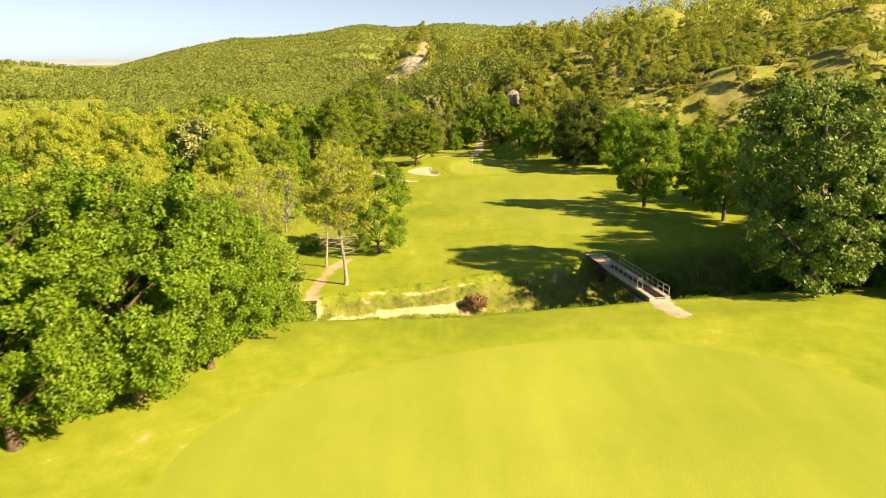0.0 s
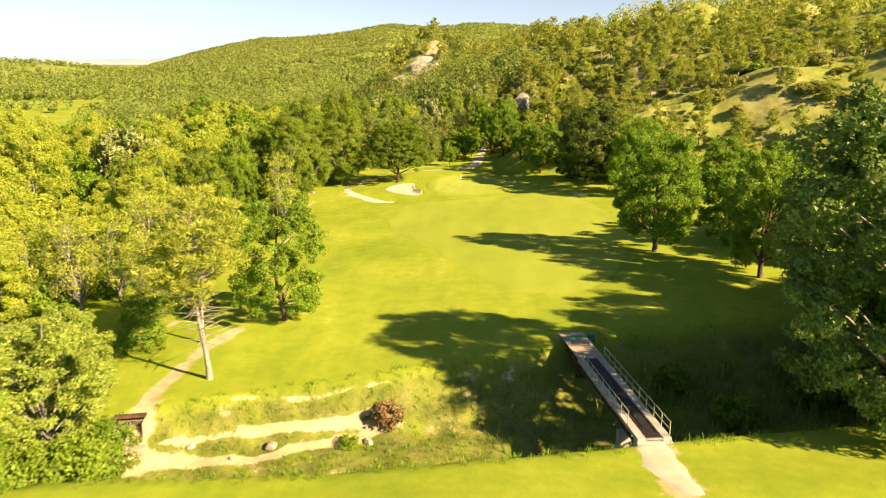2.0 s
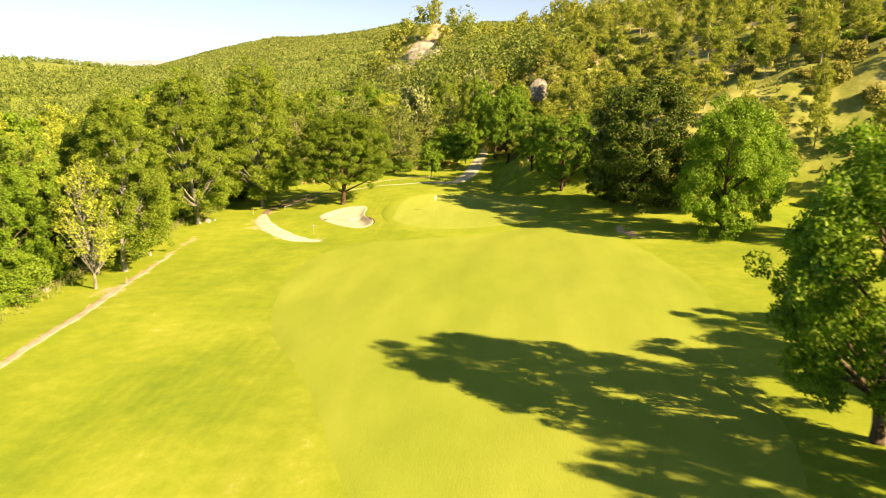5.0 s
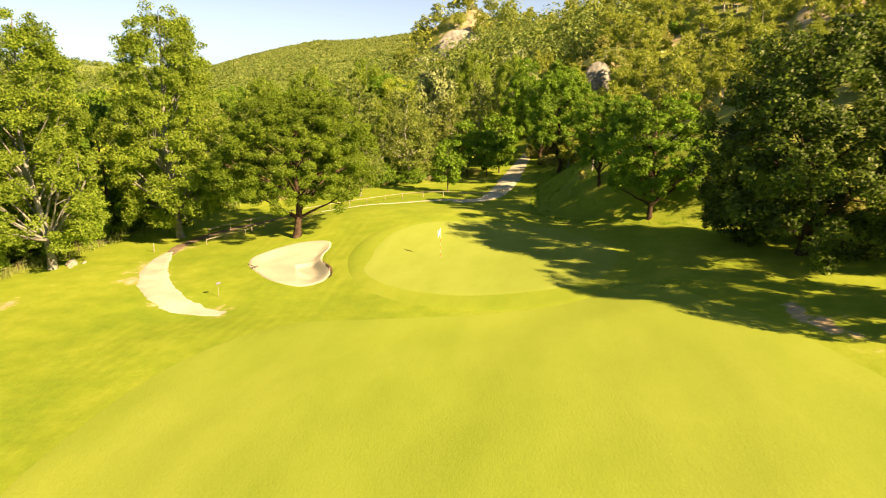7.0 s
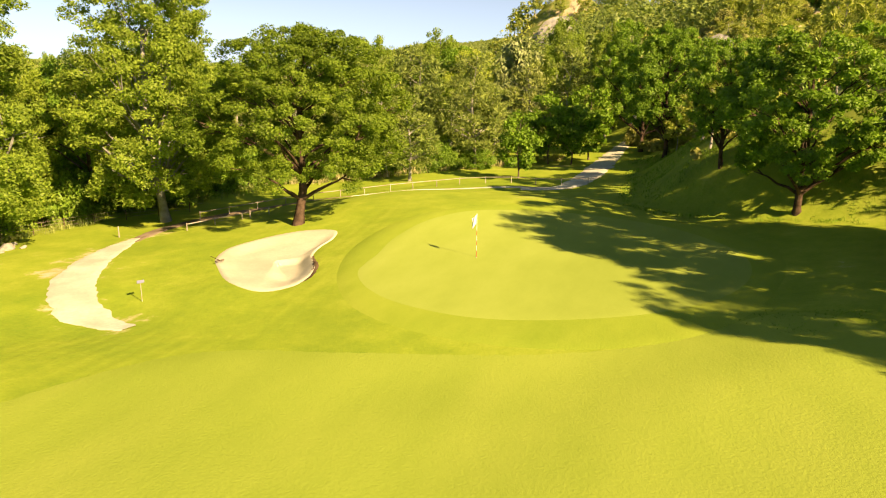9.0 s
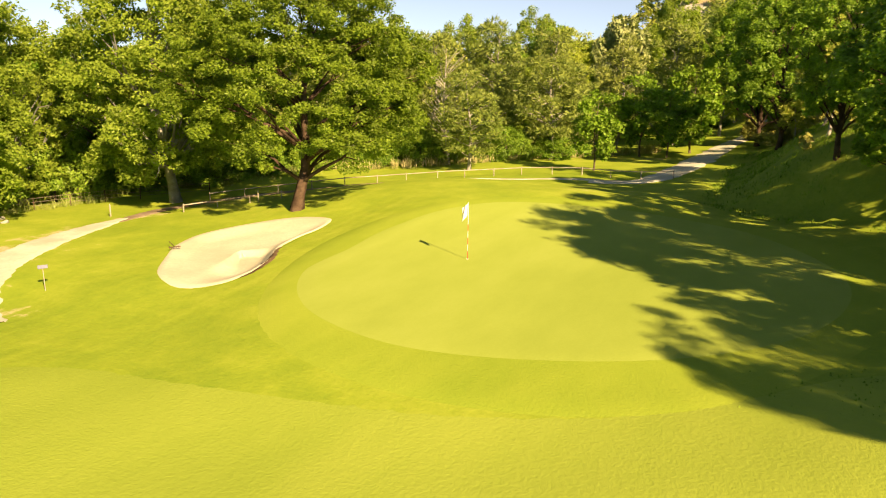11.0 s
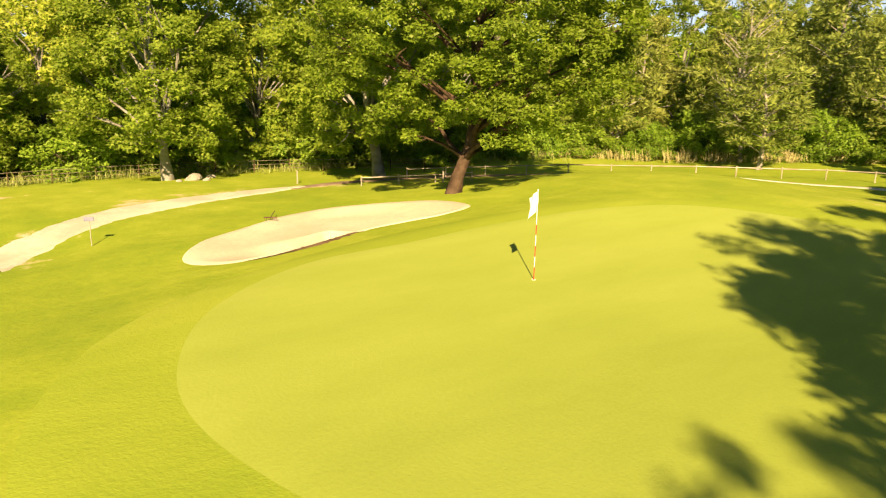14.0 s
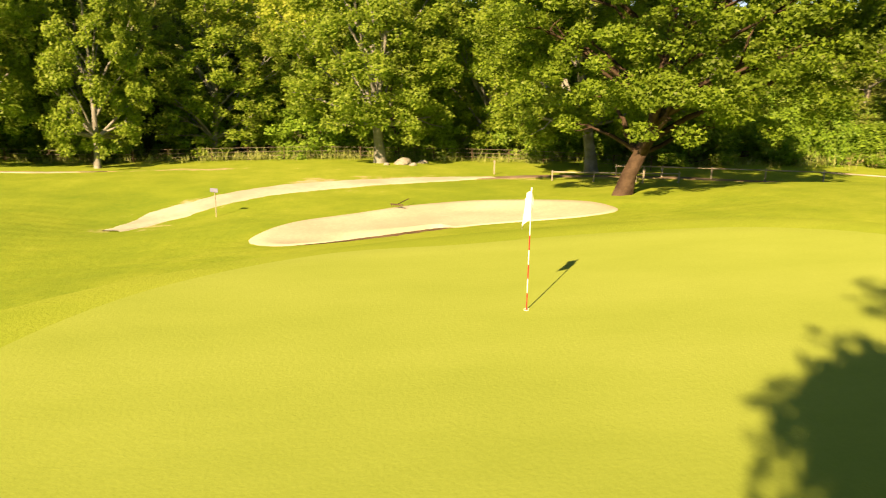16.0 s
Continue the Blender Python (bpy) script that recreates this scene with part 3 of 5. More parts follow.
# ---- trees ----
def tube(points, radii, sides=6):
    """Corners and faces of a tapered limb."""
    p = np.array(points, float)
    way = np.gradient(p, axis=0)
    way /= np.linalg.norm(way, axis=1, keepdims=True) + 1e-9
    ref = np.where(np.abs(way[:, 2:3]) > 0.85, [[1.0, 0, 0]], [[0, 0, 1.0]])
    u = np.cross(way, ref)
    u /= np.linalg.norm(u, axis=1, keepdims=True)
    v = np.cross(way, u)
    a = np.arange(sides) / sides * math.tau
    ring = p[:, None] + (u[:, None] * np.cos(a)[None, :, None] + v[:, None] * np.sin(a)[None, :, None]) * np.array(radii)[:, None, None]
    n = len(p)
    i = np.arange(n * sides).reshape(n, sides)
    j = np.roll(i, -1, 1)
    return ring.reshape(-1, 3), np.stack([i[:-1], j[:-1], j[1:], i[1:]], -1).reshape(-1, 4)


def joined(pieces):
    verts, faces, base = [], [], 0
    for v, f in pieces:
        verts.append(v)
        faces.append(f + base)
        base += len(v)
    return np.vstack(verts), np.vstack(faces)


def leaves(centres, radii, count, length, width, r, flat=0.75, tuft=False, up=0.5, plain=False, heart=None):
    """Bent kite-shaped leaves round the given centres."""
    k = r.randint(0, len(centres), count)
    way = r.normal(size=(count, 3))
    way /= np.linalg.norm(way, axis=1, keepdims=True)
    reach = r.uniform(0.15, 1, count) ** 0.45
    spot = centres[k] + way * (radii[k] * reach)[:, None] * np.array([1, 1, flat])
    if tuft:
        along = way + np.array([0, 0, 0.35]) + 0.35 * r.normal(size=(count, 3))
    else:
        along = r.normal(size=(count, 3)) + np.array([0, 0, -0.25])
    normal = 0.8 * way + np.array([0, 0, up]) + 0.6 * r.normal(size=(count, 3))
    if heart is not None:
        out = (spot - heart) / np.linalg.norm(spot - heart, axis=1, keepdims=True)
        normal = normal + 0.5 * out
    along = along / np.linalg.norm(along, axis=1, keepdims=True)
    side = np.cross(normal, along)
    side /= np.linalg.norm(side, axis=1, keepdims=True) + 1e-9
    face = np.cross(along, side)
    size = r.uniform(0.65, 1.35, count)[:, None]
    tip = spot + along * length * size
    mid = spot + along * length * size * 0.45 + face * length * 0.12
    if plain:
        verts = np.stack([spot - side * width * 0.5 * size, spot + side * width * 0.5 * size, tip], 1).reshape(-1, 3)
        return verts, np.arange(count * 3).reshape(-1, 3)
    verts = np.stack([spot, mid - side * width * 0.5 * size, tip, mid + side * width * 0.5 * size], 1).reshape(-1, 3)
    return verts, np.arange(count * 4).reshape(-1, 4)


KINDS = {
    # height, crown radius, crown base, widest, clumps, clump radius, leaves, leaf length and width, limbs, trunk radius, lift of limbs
    "oak": dict(billows=40, bsize=0.8, plain=True, H=13.0, R=6.5, base=0.14, wide=0.45, clumps=380, blob=0.105, leaves=62000, leaf=(0.19, 0.15), limbs=34, trunk=0.36, lift=0.55, mats=(M_BARK, L_OAK)),
    "open_oak": dict(billows=26, plain=True, H=11.0, R=5.0, base=0.27, wide=0.45, clumps=420, blob=0.08, leaves=52000, leaf=(0.165, 0.13), limbs=44, trunk=0.23, lift=0.7, mats=(M_DARK_BARK, L_OAK)),
    "great_oak": dict(plain=True, billows=54, bsize=0.75, H=13.0, R=6.6, base=0.23, wide=0.40, clumps=820, blob=0.062, leaves=185000, leaf=(0.108, 0.086), limbs=46, trunk=0.28, lift=0.5, mats=(M_DARK_BARK, L_GREAT)),
    "dark_oak": dict(billows=30, plain=True, H=14.0, R=6.8, base=0.05, wide=0.36, clumps=460, blob=0.105, leaves=66000, leaf=(0.21, 0.165), limbs=26, trunk=0.36, lift=0.5, mats=(M_DARK_BARK, L_DARK)),
    "giant": dict(H=22.5, R=9.2, base=0.07, wide=0.42, clumps=480, blob=0.10, leaves=60000, leaf=(0.33, 0.25), limbs=40, trunk=0.55, lift=0.7, mats=(M_PALE_BARK, L_GREY), plain=True, billows=30),
    "poplar": dict(plain=True, billows=90, bsize=0.55, H=19.0, R=4.8, base=0.08, wide=0.28, clumps=760, blob=0.105, leaves=100000, leaf=(0.15, 0.11), limbs=44, trunk=0.27, lift=1.25, mats=(M_PALE_BARK, L_POPLAR)),
    "lime": dict(plain=True, billows=50, bsize=0.65, H=15.0, R=5.4, base=0.12, wide=0.42, clumps=260, blob=0.13, leaves=36000, leaf=(0.21, 0.16), limbs=20, trunk=0.28, lift=0.8, mats=(M_PALE_BARK, L_LIME)),
    "wood_oak": dict(plain=True, H=14.0, R=5.8, base=0.10, wide=0.45, clumps=210, blob=0.14, leaves=24000, leaf=(0.31, 0.25), limbs=8, trunk=0.30, lift=0.6, mats=(M_BARK, L_OAK)),
    "edge_oak": dict(H=14.0, R=5.6, base=0.06, wide=0.42, clumps=420, blob=0.095, leaves=42000, leaf=(0.19, 0.14), limbs=18, trunk=0.28, lift=0.6, mats=(M_BARK, L_OAK), plain=True, billows=40, bsize=0.75),
    "edge_lime": dict(H=15.0, R=5.2, base=0.06, wide=0.40, clumps=460, blob=0.095, leaves=42000, leaf=(0.19, 0.14), limbs=26, trunk=0.26, lift=0.9, mats=(M_PALE_BARK, L_POPLAR), plain=True, billows=60, bsize=0.6),
    "brush": dict(H=4.0, R=3.0, base=0.0, wide=0.35, clumps=110, blob=0.20, leaves=6500, leaf=(0.21, 0.155), limbs=12, trunk=0.07, lift=0.7, mats=(M_BARK, L_BUSH), plain=True, billows=14),
    "far_oak": dict(plain=True, H=14.0, R=5.8, base=0.10, wide=0.45, clumps=190, blob=0.135, leaves=8000, leaf=(0.48, 0.40), limbs=2, trunk=0.30, lift=0.6, mats=(M_BARK, L_OAK)),
    "far_lime": dict(plain=True, H=15.0, R=5.0, base=0.12, wide=0.42, clumps=190, blob=0.135, leaves=8000, leaf=(0.46, 0.38), limbs=3, trunk=0.28, lift=0.9, mats=(M_PALE_BARK, L_LIME)),
    "willow": dict(plain=True, H=12.0, R=4.6, base=0.12, wide=0.42, clumps=140, blob=0.17, leaves=8000, leaf=(0.6, 0.34), limbs=9, trunk=0.25, lift=1.0, mats=(M_PALE_BARK, L_SILVER)),
    "pine": dict(plain=True, H=15.0, R=4.2, base=0.44, wide=0.38, clumps=120, blob=0.17, leaves=16000, leaf=(0.34, 0.09), limbs=70, trunk=0.24, lift=0.25, mats=(M_PINE_BARK, L_PINE), tuft=True),
    "wood_pine": dict(H=14.0, R=3.8, base=0.14, wide=0.3, clumps=100, blob=0.18, leaves=8500, leaf=(0.42, 0.13), limbs=26, trunk=0.22, lift=0.25, mats=(M_PINE_BARK, L_WOODPINE), tuft=True, plain=True),
    "hill_pine": dict(plain=True, H=10.0, R=2.9, base=0.22, wide=0.36, clumps=46, blob=0.22, leaves=3400, leaf=(0.52, 0.17), limbs=7, trunk=0.16, lift=0.35, mats=(M_PINE_BARK, L_PINE), tuft=True),
    "bare": dict(plain=True, H=12.0, R=3.2, base=0.20, wide=0.50, clumps=60, blob=0.22, leaves=2600, leaf=(0.26, 0.16), limbs=48, trunk=0.17, lift=1.5, mats=(M_PALE_BARK, L_LIME)),
    "dead": dict(plain=True, H=11.0, R=3.0, base=0.30, wide=0.4, clumps=50, blob=0.2, leaves=300, leaf=(0.3, 0.12), limbs=50, trunk=0.17, lift=0.6, mats=(M_PINE_BARK, L_PINE)),
    "sapling": dict(H=6.0, R=1.9, base=0.2, wide=0.4, clumps=50, blob=0.26, leaves=4200, leaf=(0.24, 0.17), limbs=14, trunk=0.08, lift=0.9, mats=(M_BARK, L_OAK)),
    "shrub": dict(plain=True, H=2.6, R=1.9, base=0.0, wide=0.35, clumps=34, blob=0.33, leaves=2400, leaf=(0.32, 0.24), limbs=4, trunk=0.06, lift=0.7, mats=(M_BARK, L_BUSH)),
    "thicket": dict(plain=True, H=4.0, R=3.0, base=0.0, wide=0.35, clumps=46, blob=0.30, leaves=2600, leaf=(0.46, 0.36), limbs=4, trunk=0.07, lift=0.7, mats=(M_BARK, L_BUSH)),
}


def crown_shape(s, wide):
    """Width of the crown at s, from its base (0) to its top (1)."""
    return np.where(s < wide, np.sqrt(np.clip(1 - ((wide - s) / (wide + 0.06)) ** 2, 0, 1)), np.sqrt(np.clip(1 - ((s - wide) / (1.02 - wide)) ** 2, 0, 1)) ** 1.25)


def tree_parts(kind, seed):
    """The meshes of a tree: trunk, boughs, leaves."""
    k = KINDS[kind]
    r = np.random.RandomState(seed * 37 + len(kind))
    H, R = k["H"], k["R"]
    z0 = H * k["base"]
    lean = r.uniform(-0.04, 0.04, 2) * H
    if kind == "great_oak":
        lean = np.array([0.1, 0.0])
    hs = np.linspace(-0.05, 0.94, 10)
    axis = np.column_stack([lean[0] * hs ** 1.0 + 0.018 * H * np.sin(hs * 7 + seed), lean[1] * hs + 0.018 * H * np.cos(hs * 6 + seed * 2) - 0.018 * H * math.cos(seed * 2), hs * H])
    if kind == "great_oak":
        axis[:, 1] += 1.25 * np.clip(hs / 0.22, 0, 1)
    axis[:, 0] -= np.interp(0, hs, axis[:, 0])
    axis[:, 1] -= np.interp(0, hs, axis[:, 1])
    thick = k["trunk"] * (1.0 - 0.93 * np.clip(hs, 0, 1) ** 0.8)
    thick[0] *= 1.55
    trunk = tube(axis, thick, 6 if k.get("plain") else 9)
    n = k["clumps"]
    s = r.uniform(0.02, 0.99, n * 4)
    s = s[r.uniform(0, 1, n * 4) < 0.15 + 0.85 * crown_shape(s, k["wide"])][:n]
    n = len(s)
    az = np.arange(n) * 2.39996 + r.uniform(-0.4, 0.4, n)
    lump = 0.86 + 0.16 * np.sin(az * 3 + seed) * np.sin(s * 9 + seed * 1.7) + r.uniform(-0.16, 0.14, n)
    out = crown_shape(s, k["wide"]) * R * lump * np.where(r.uniform(0, 1, n) < 0.72, r.uniform(0.72, 0.98, n), r.uniform(0.25, 0.7, n))
    zc = z0 + s * (H * 0.97 - z0)
    mid = np.column_stack([np.interp(zc / H, hs, axis[:, 0]), np.interp(zc / H, hs, axis[:, 1])])
    centres = np.column_stack([mid[:, 0] + out * np.cos(az), mid[:, 1] + out * np.sin(az), zc])
    if not k.get("tuft") and k["H"] > 3:
        # bigger billows, on whose outsides most of the leaf clumps sit
        b = k.get("billows", 17)
        sb = (np.arange(b) + r.uniform(0.1, 0.9, b)) / b * 0.92 + 0.03
        ab = np.arange(b) * 2.39996 + r.uniform(-0.5, 0.5, b)
        zb = z0 + sb * (H * 0.93 - z0)
        ob_ = crown_shape(sb, k["wide"]) * R * r.uniform(0.5, 0.74, b)
        heart = np.column_stack([np.interp(zb / H, hs, axis[:, 0]) + ob_ * np.cos(ab), np.interp(zb / H, hs, axis[:, 1]) + ob_ * np.sin(ab), zb])
        size = R * r.uniform(0.24, 0.40, b) * k.get("bsize", 1.0)
        pick = r.randint(0, b, n)
        way = r.normal(size=(n, 3)) + np.column_stack([np.cos(ab[pick]) * 0.5, np.sin(ab[pick]) * 0.5, np.full(n, 0.45)])
        way /= np.linalg.norm(way, axis=1, keepdims=True)
        billow = heart[pick] + way * (size[pick] * r.uniform(0.75, 1.0, n))[:, None] * np.array([1, 1, 0.8])
        centres = np.where((r.uniform(0, 1, n) < 0.8)[:, None], billow, centres)
        centres[:, 2] = np.clip(centres[:, 2], z0 * 0.9, H * 0.985)
    if k.get("tuft"):
        centres[:, 2] = z0 + np.round((zc - z0) / (0.07 * H)) * 0.07 * H + 0.25 * out / R + r.uniform(-0.2, 0.2, n)
    blobs = R * k["blob"] * r.uniform(0.7, 1.3, n)
    boughs = []
    for c in centres[r.permutation(n)[:k["limbs"]]]:
        d = math.hypot(c[0] - np.interp(c[2] / H, hs, axis[:, 0]), c[1] - np.interp(c[2] / H, hs, axis[:, 1]))
        zs = max(0.12 * H if k["base"] > 0.05 else 0.05 * H, c[2] - d * k["lift"] - 0.06 * H)
        a = np.array([np.interp(zs / H, hs, axis[:, 0]), np.interp(zs / H, hs, axis[:, 1]), zs])
        bend = a + (c - a) * 0.5 + np.array([0, 0, 0.12 * d if k["lift"] < 1 else -0.1 * d]) + r.normal(size=3) * 0.035 * d
        t = np.linspace(0, 1, 6)[:, None]
        line = (1 - t) ** 2 * a + 2 * t * (1 - t) * bend + t ** 2 * c + r.normal(size=(6, 3)) * 0.018 * d * t * (1 - t) * 4
        w = min(0.55 * np.interp(zs / H, hs, thick), 0.03 + (0.045 if kind in ("poplar", "bare") else 0.026) * d)
        boughs.append(tube(line, np.linspace(w, 0.012, 6), 4 if k.get("plain") else 5))
        for m in range(1 if kind in ("lime", "wood_oak", "far_oak", "far_lime", "hill_pine") else 2):
            q = line[3] + (line[4] - line[3]) * r.uniform()
            e = q + (c - a) * r.uniform(0.15, 0.3) + r.normal(size=3) * 0.11 * d
            boughs.append(tube([q, (q + e) / 2 + r.normal(size=3) * 0.02 * d, e], [w * 0.4, w * 0.26, 0.008], 4))
    if kind in ("pine", "hill_pine", "wood_pine"):
        for m in range(70 if kind == "pine" else 4):
            zs = H * r.uniform(0.20 if kind == "pine" else 0.15, 0.6)
            a = np.array([np.interp(zs / H, hs, axis[:, 0]), np.interp(zs / H, hs, axis[:, 1]), zs])
            w = r.uniform(0, math.tau)
            e = a + np.array([math.cos(w), math.sin(w), r.uniform(-0.15, 0.3)]) * R * r.uniform(0.25, 0.7)
            boughs.append(tube([a, (a + e) / 2 + r.normal(size=3) * 0.08, e], [0.035, 0.022, 0.006], 4))
    crown = leaves(centres, blobs, k["leaves"], *k["leaf"], r, 0.55 if k.get("tuft") else 0.8, k.get("tuft", False), 0.5, k.get("plain", False), np.array([0, 0, z0 + 0.4 * (H - z0)]))
    return fast_mesh("trunk", *joined([trunk, *boughs])), fast_mesh("crown", *crown, False)


LABELS = {
    "oak": ("broad green oak with a dense rounded crown", "oak_tree"),
    "open_oak": ("airy green oak with dark forked limbs on the bank", "oak_tree"),
    "great_oak": ("old spreading oak with a leaning trunk beside the bunker", "oak_tree"),
    "dark_oak": ("dense dark green oak in shade beside the fairway", "oak_tree"),
    "giant": ("very large grey-green tree shading the bridge", "large_tree"),
    "poplar": ("tall yellow-green poplar with a pale trunk", "poplar_tree"),
    "lime": ("yellow-green broadleaf tree in the wood", "broadleaf_tree"),
    "wood_oak": ("mid-green oak standing in the wood", "oak_tree"),
    "edge_oak": ("leafy green oak at the edge of the wood", "oak_tree"),
    "edge_lime": ("leafy yellow-green tree at the edge of the wood", "broadleaf_tree"),
    "brush": ("leafy undergrowth bush at the edge of the wood", "undergrowth_bush"),
    "far_oak": ("mid-green oak deep in the wood", "oak_tree"),
    "far_lime": ("yellow-green tree deep in the wood", "broadleaf_tree"),
    "willow": ("silvery grey-green willow standing in the wood", "willow_tree"),
    "pine": ("yellowish pine with bare lower twigs and pale trunk", "pine_tree"),
    "wood_pine": ("olive-brown pine at the edge of the wood", "pine_tree"),
    "hill_pine": ("small yellow-green pine on the dry slope", "pine_tree"),
    "bare": ("slender half-bare tree with pale branches", "thin_tree"),
    "dead": ("brown dying pine with bare branches", "dying_pine"),
    "sapling": ("slim young green tree on the grass", "young_tree"),
    "shrub": ("rounded yellow-green bush on rough ground", "shrub"),
    "thicket": ("leafy undergrowth bush at the edge of the wood", "undergrowth_bush"),
}
FIRST = {}


def plant(kind, x, y, h, r, turn=0.0, seed=1, label="", group="", leaf=None):
    """A tree at a place, of a height and a crown radius; alike trees share their meshes."""
    k = KINDS[kind]
    m = pose(x, y, float(height(x, y)) - 0.05, 0, 0, turn) @ Matrix.Diagonal((r / k["R"], r / k["R"], h / k["H"], 1))
    key = (kind, seed, leaf.name if leaf else "")
    words, name = LABELS[kind]
    if key not in FIRST:
        root = new(name)
        root.empty_display_size = 0.5
        trunk, crown = tree_parts(kind, seed)
        solid("trunk", trunk, k["mats"][0], root)
        solid("crown", crown, leaf or k["mats"][1], root)
        root.matrix_basis = m
        FIRST[key] = root
    else:
        source = FIRST[key]
        keep = source.scale.copy()
        source.scale = (1, 1, 1)
        root = copy_thing(source, m)
        source.scale = keep
    root["label"], root["category"] = label or words, "bush" if kind in ("shrub", "thicket", "brush") else "tree"
    if group:
        root["group"] = group
    return root


# ---- the trees of the course, one by one ----
ROW = "trees beside the fairway"
WOOD = "trees of the wood"
plant("great_oak", -7.0, 186.0, 13.6, 8.6, 0, 1)
plant("poplar", -25.3, 177.3, 21.5, 6.5, 20, 1, group=ROW)
plant("poplar", -20.0, 189.2, 22.8, 6.6, 140, 2, group=ROW)
plant("poplar", -23.4, 153.6, 19.5, 5.2, 250, 1, group=ROW)
plant("edge_lime", -24.2, 160.8, 14.5, 4.0, 45, 2, "slender yellow-green tree with a pale trunk", ROW, L_POPLAR)
plant("poplar", -29.2, 159.0, 17.0, 4.4, 90, 2, group=ROW)
plant("bare", -22.5, 146.3, 12.8, 3.0, 40, 1, group=ROW)
plant("bare", -26.0, 153.0, 12.5, 3.0, 200, 1, group=ROW)
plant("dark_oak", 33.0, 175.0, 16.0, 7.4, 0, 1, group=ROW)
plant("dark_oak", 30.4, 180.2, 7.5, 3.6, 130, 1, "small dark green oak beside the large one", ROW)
plant("wood_oak", 55.0, 88.0, 13.0, 5.6, 75, 2, group=ROW)
plant("wood_oak", 57.0, 103.0, 13.0, 5.6, 175, 1, group=ROW)
plant("oak", 53.0, 153.0, 11.0, 4.8, 95, 1, group=ROW)
plant("dark_oak", 39.6, 160.6, 14.5, 5.3, 75, 2, "tall green oak with low boughs beside the fairway", ROW, L_OAK)
plant("oak", 43.5, 170.5, 13.0, 5.6, 75, 1, group=ROW)
plant("oak", 63.0, 158.0, 8.0, 4.6, 15, 2, group=ROW)
plant("wood_oak", 69.0, 167.0, 7.0, 4.2, 115, 2, group=ROW)
plant("wood_oak", 41.5, 117.8, 10.0, 4.2, 245, 2, group=ROW)
plant("oak", 47.0, 173.5, 10.5, 4.9, 220, 2, group=ROW, leaf=L_BUSH, label="lighter olive-green tree beside the fairway")
plant("open_oak", 25.0, 190.6, 11.4, 5.6, 130, 2, "spreading green oak on the bank beside the green", ROW)
plant("open_oak", 20.8, 196.0, 8.8, 3.5, 220, 1, "small green oak on the bank beside the green", ROW)
plant("open_oak", 15.0, 233.5, 15.5, 6.2, 310, 2, "green oak beside the gravel track", ROW)
plant("open_oak", 17.4, 217.0, 12.6, 5.0, 40, 1, "green oak beside the gravel track", ROW)
plant("oak", 32.4, 114.0, 14.9, 5.9, 15, 2, group=ROW)
plant("wood_oak", 48.0, 121.0, 11.0, 5.0, 100, 1, group=ROW)
plant("oak", 50.0, 85.0, 18.0, 6.8, 10, 1, group=ROW)
plant("oak", 40.6, 102.0, 13.8, 5.3, 200, 1, "broad yellow-green oak beside the fairway", ROW, L_BUSH)
plant("pine", 40.8, 94.6, 8.6, 3.3, 60, 1, "low yellow-green pine under the oaks", ROW, L_BRIGHTPINE)
plant("oak", 45.5, 75.8, 18.5, 6.2, 190, 2, group=ROW)
plant("oak", 41.5, 79.0, 14.8, 5.2, 120, 1, group=ROW)
plant("giant", 38.0, 71.0, 22.5, 9.2, 100, 1, group=ROW)
plant("dark_oak", 46.0, 81.0, 21.5, 8.2, 220, 1, group=ROW)
plant("wood_oak", 58.0, 79.0, 17.0, 7.2, 10, 1, group=ROW)
plant("wood_oak", 51.0, 72.0, 19.0, 7.0, 200, 2, group=ROW)
plant("wood_oak", 60.0, 86.0, 15.0, 6.8, 280, 1, group=ROW)
plant("wood_oak", 55.0, 65.0, 17.0, 7.4, 150, 2, group=ROW)
plant("wood_oak", 65.0, 70.0, 15.0, 6.6, 50, 1, group=ROW)
plant("wood_oak", 62.0, 92.0, 13.0, 6.0, 250, 2, group=ROW)
plant("oak", 48.0, 91.0, 16.5, 5.8, 70, 2, group=ROW)
plant("wood_oak", 56.5, 88.5, 16.0, 6.0, 320, 2, group=ROW)
plant("wood_oak", 51.0, 110.0, 10.0, 5.4, 120, 1, group=ROW)
plant("oak", -20.2, 43.6, 16.0, 7.4, 0, 1, group=ROW)
plant("oak", -24.6, 37.2, 15.0, 6.6, 90, 2, group=ROW)
plant("oak", -16.9, 48.6, 13.6, 5.4, 200, 2, group=ROW)
plant("edge_oak", -15.4, 55.0, 10.5, 4.4, 280, 2, "leafy yellow-green oak beside the tee", ROW, L_BUSH)
plant("oak", -28.5, 47.5, 15.5, 7.0, 300, 1, group=ROW)
plant("oak", -33.5, 38.5, 15.0, 7.0, 40, 2, group=ROW)
plant("edge_oak", -22.5, 54.5, 11.5, 5.4, 140, 2, "leafy yellow-green oak beside the tee", ROW, L_BUSH)
plant("edge_lime", -17.8, 69.2, 12.6, 5.0, 30, 1, "feathery olive willow tree above the gully", ROW, L_OLIVE)
plant("edge_lime", -22.5, 65.0, 12.0, 5.4, 200, 1, "feathery olive willow tree above the gully", ROW, L_OLIVE)
plant("brush", -15.0, 65.6, 5.2, 3.2, 80, 1, "leafy green bush at the gully's edge", ROW)
plant("brush", -18.6, 62.5, 6.0, 3.6, 190, 2, "leafy green bush at the gully's edge", ROW)
plant("brush", -14.9, 70.6, 3.6, 2.0, 300, 1, "leafy green bush at the gully's edge", ROW)
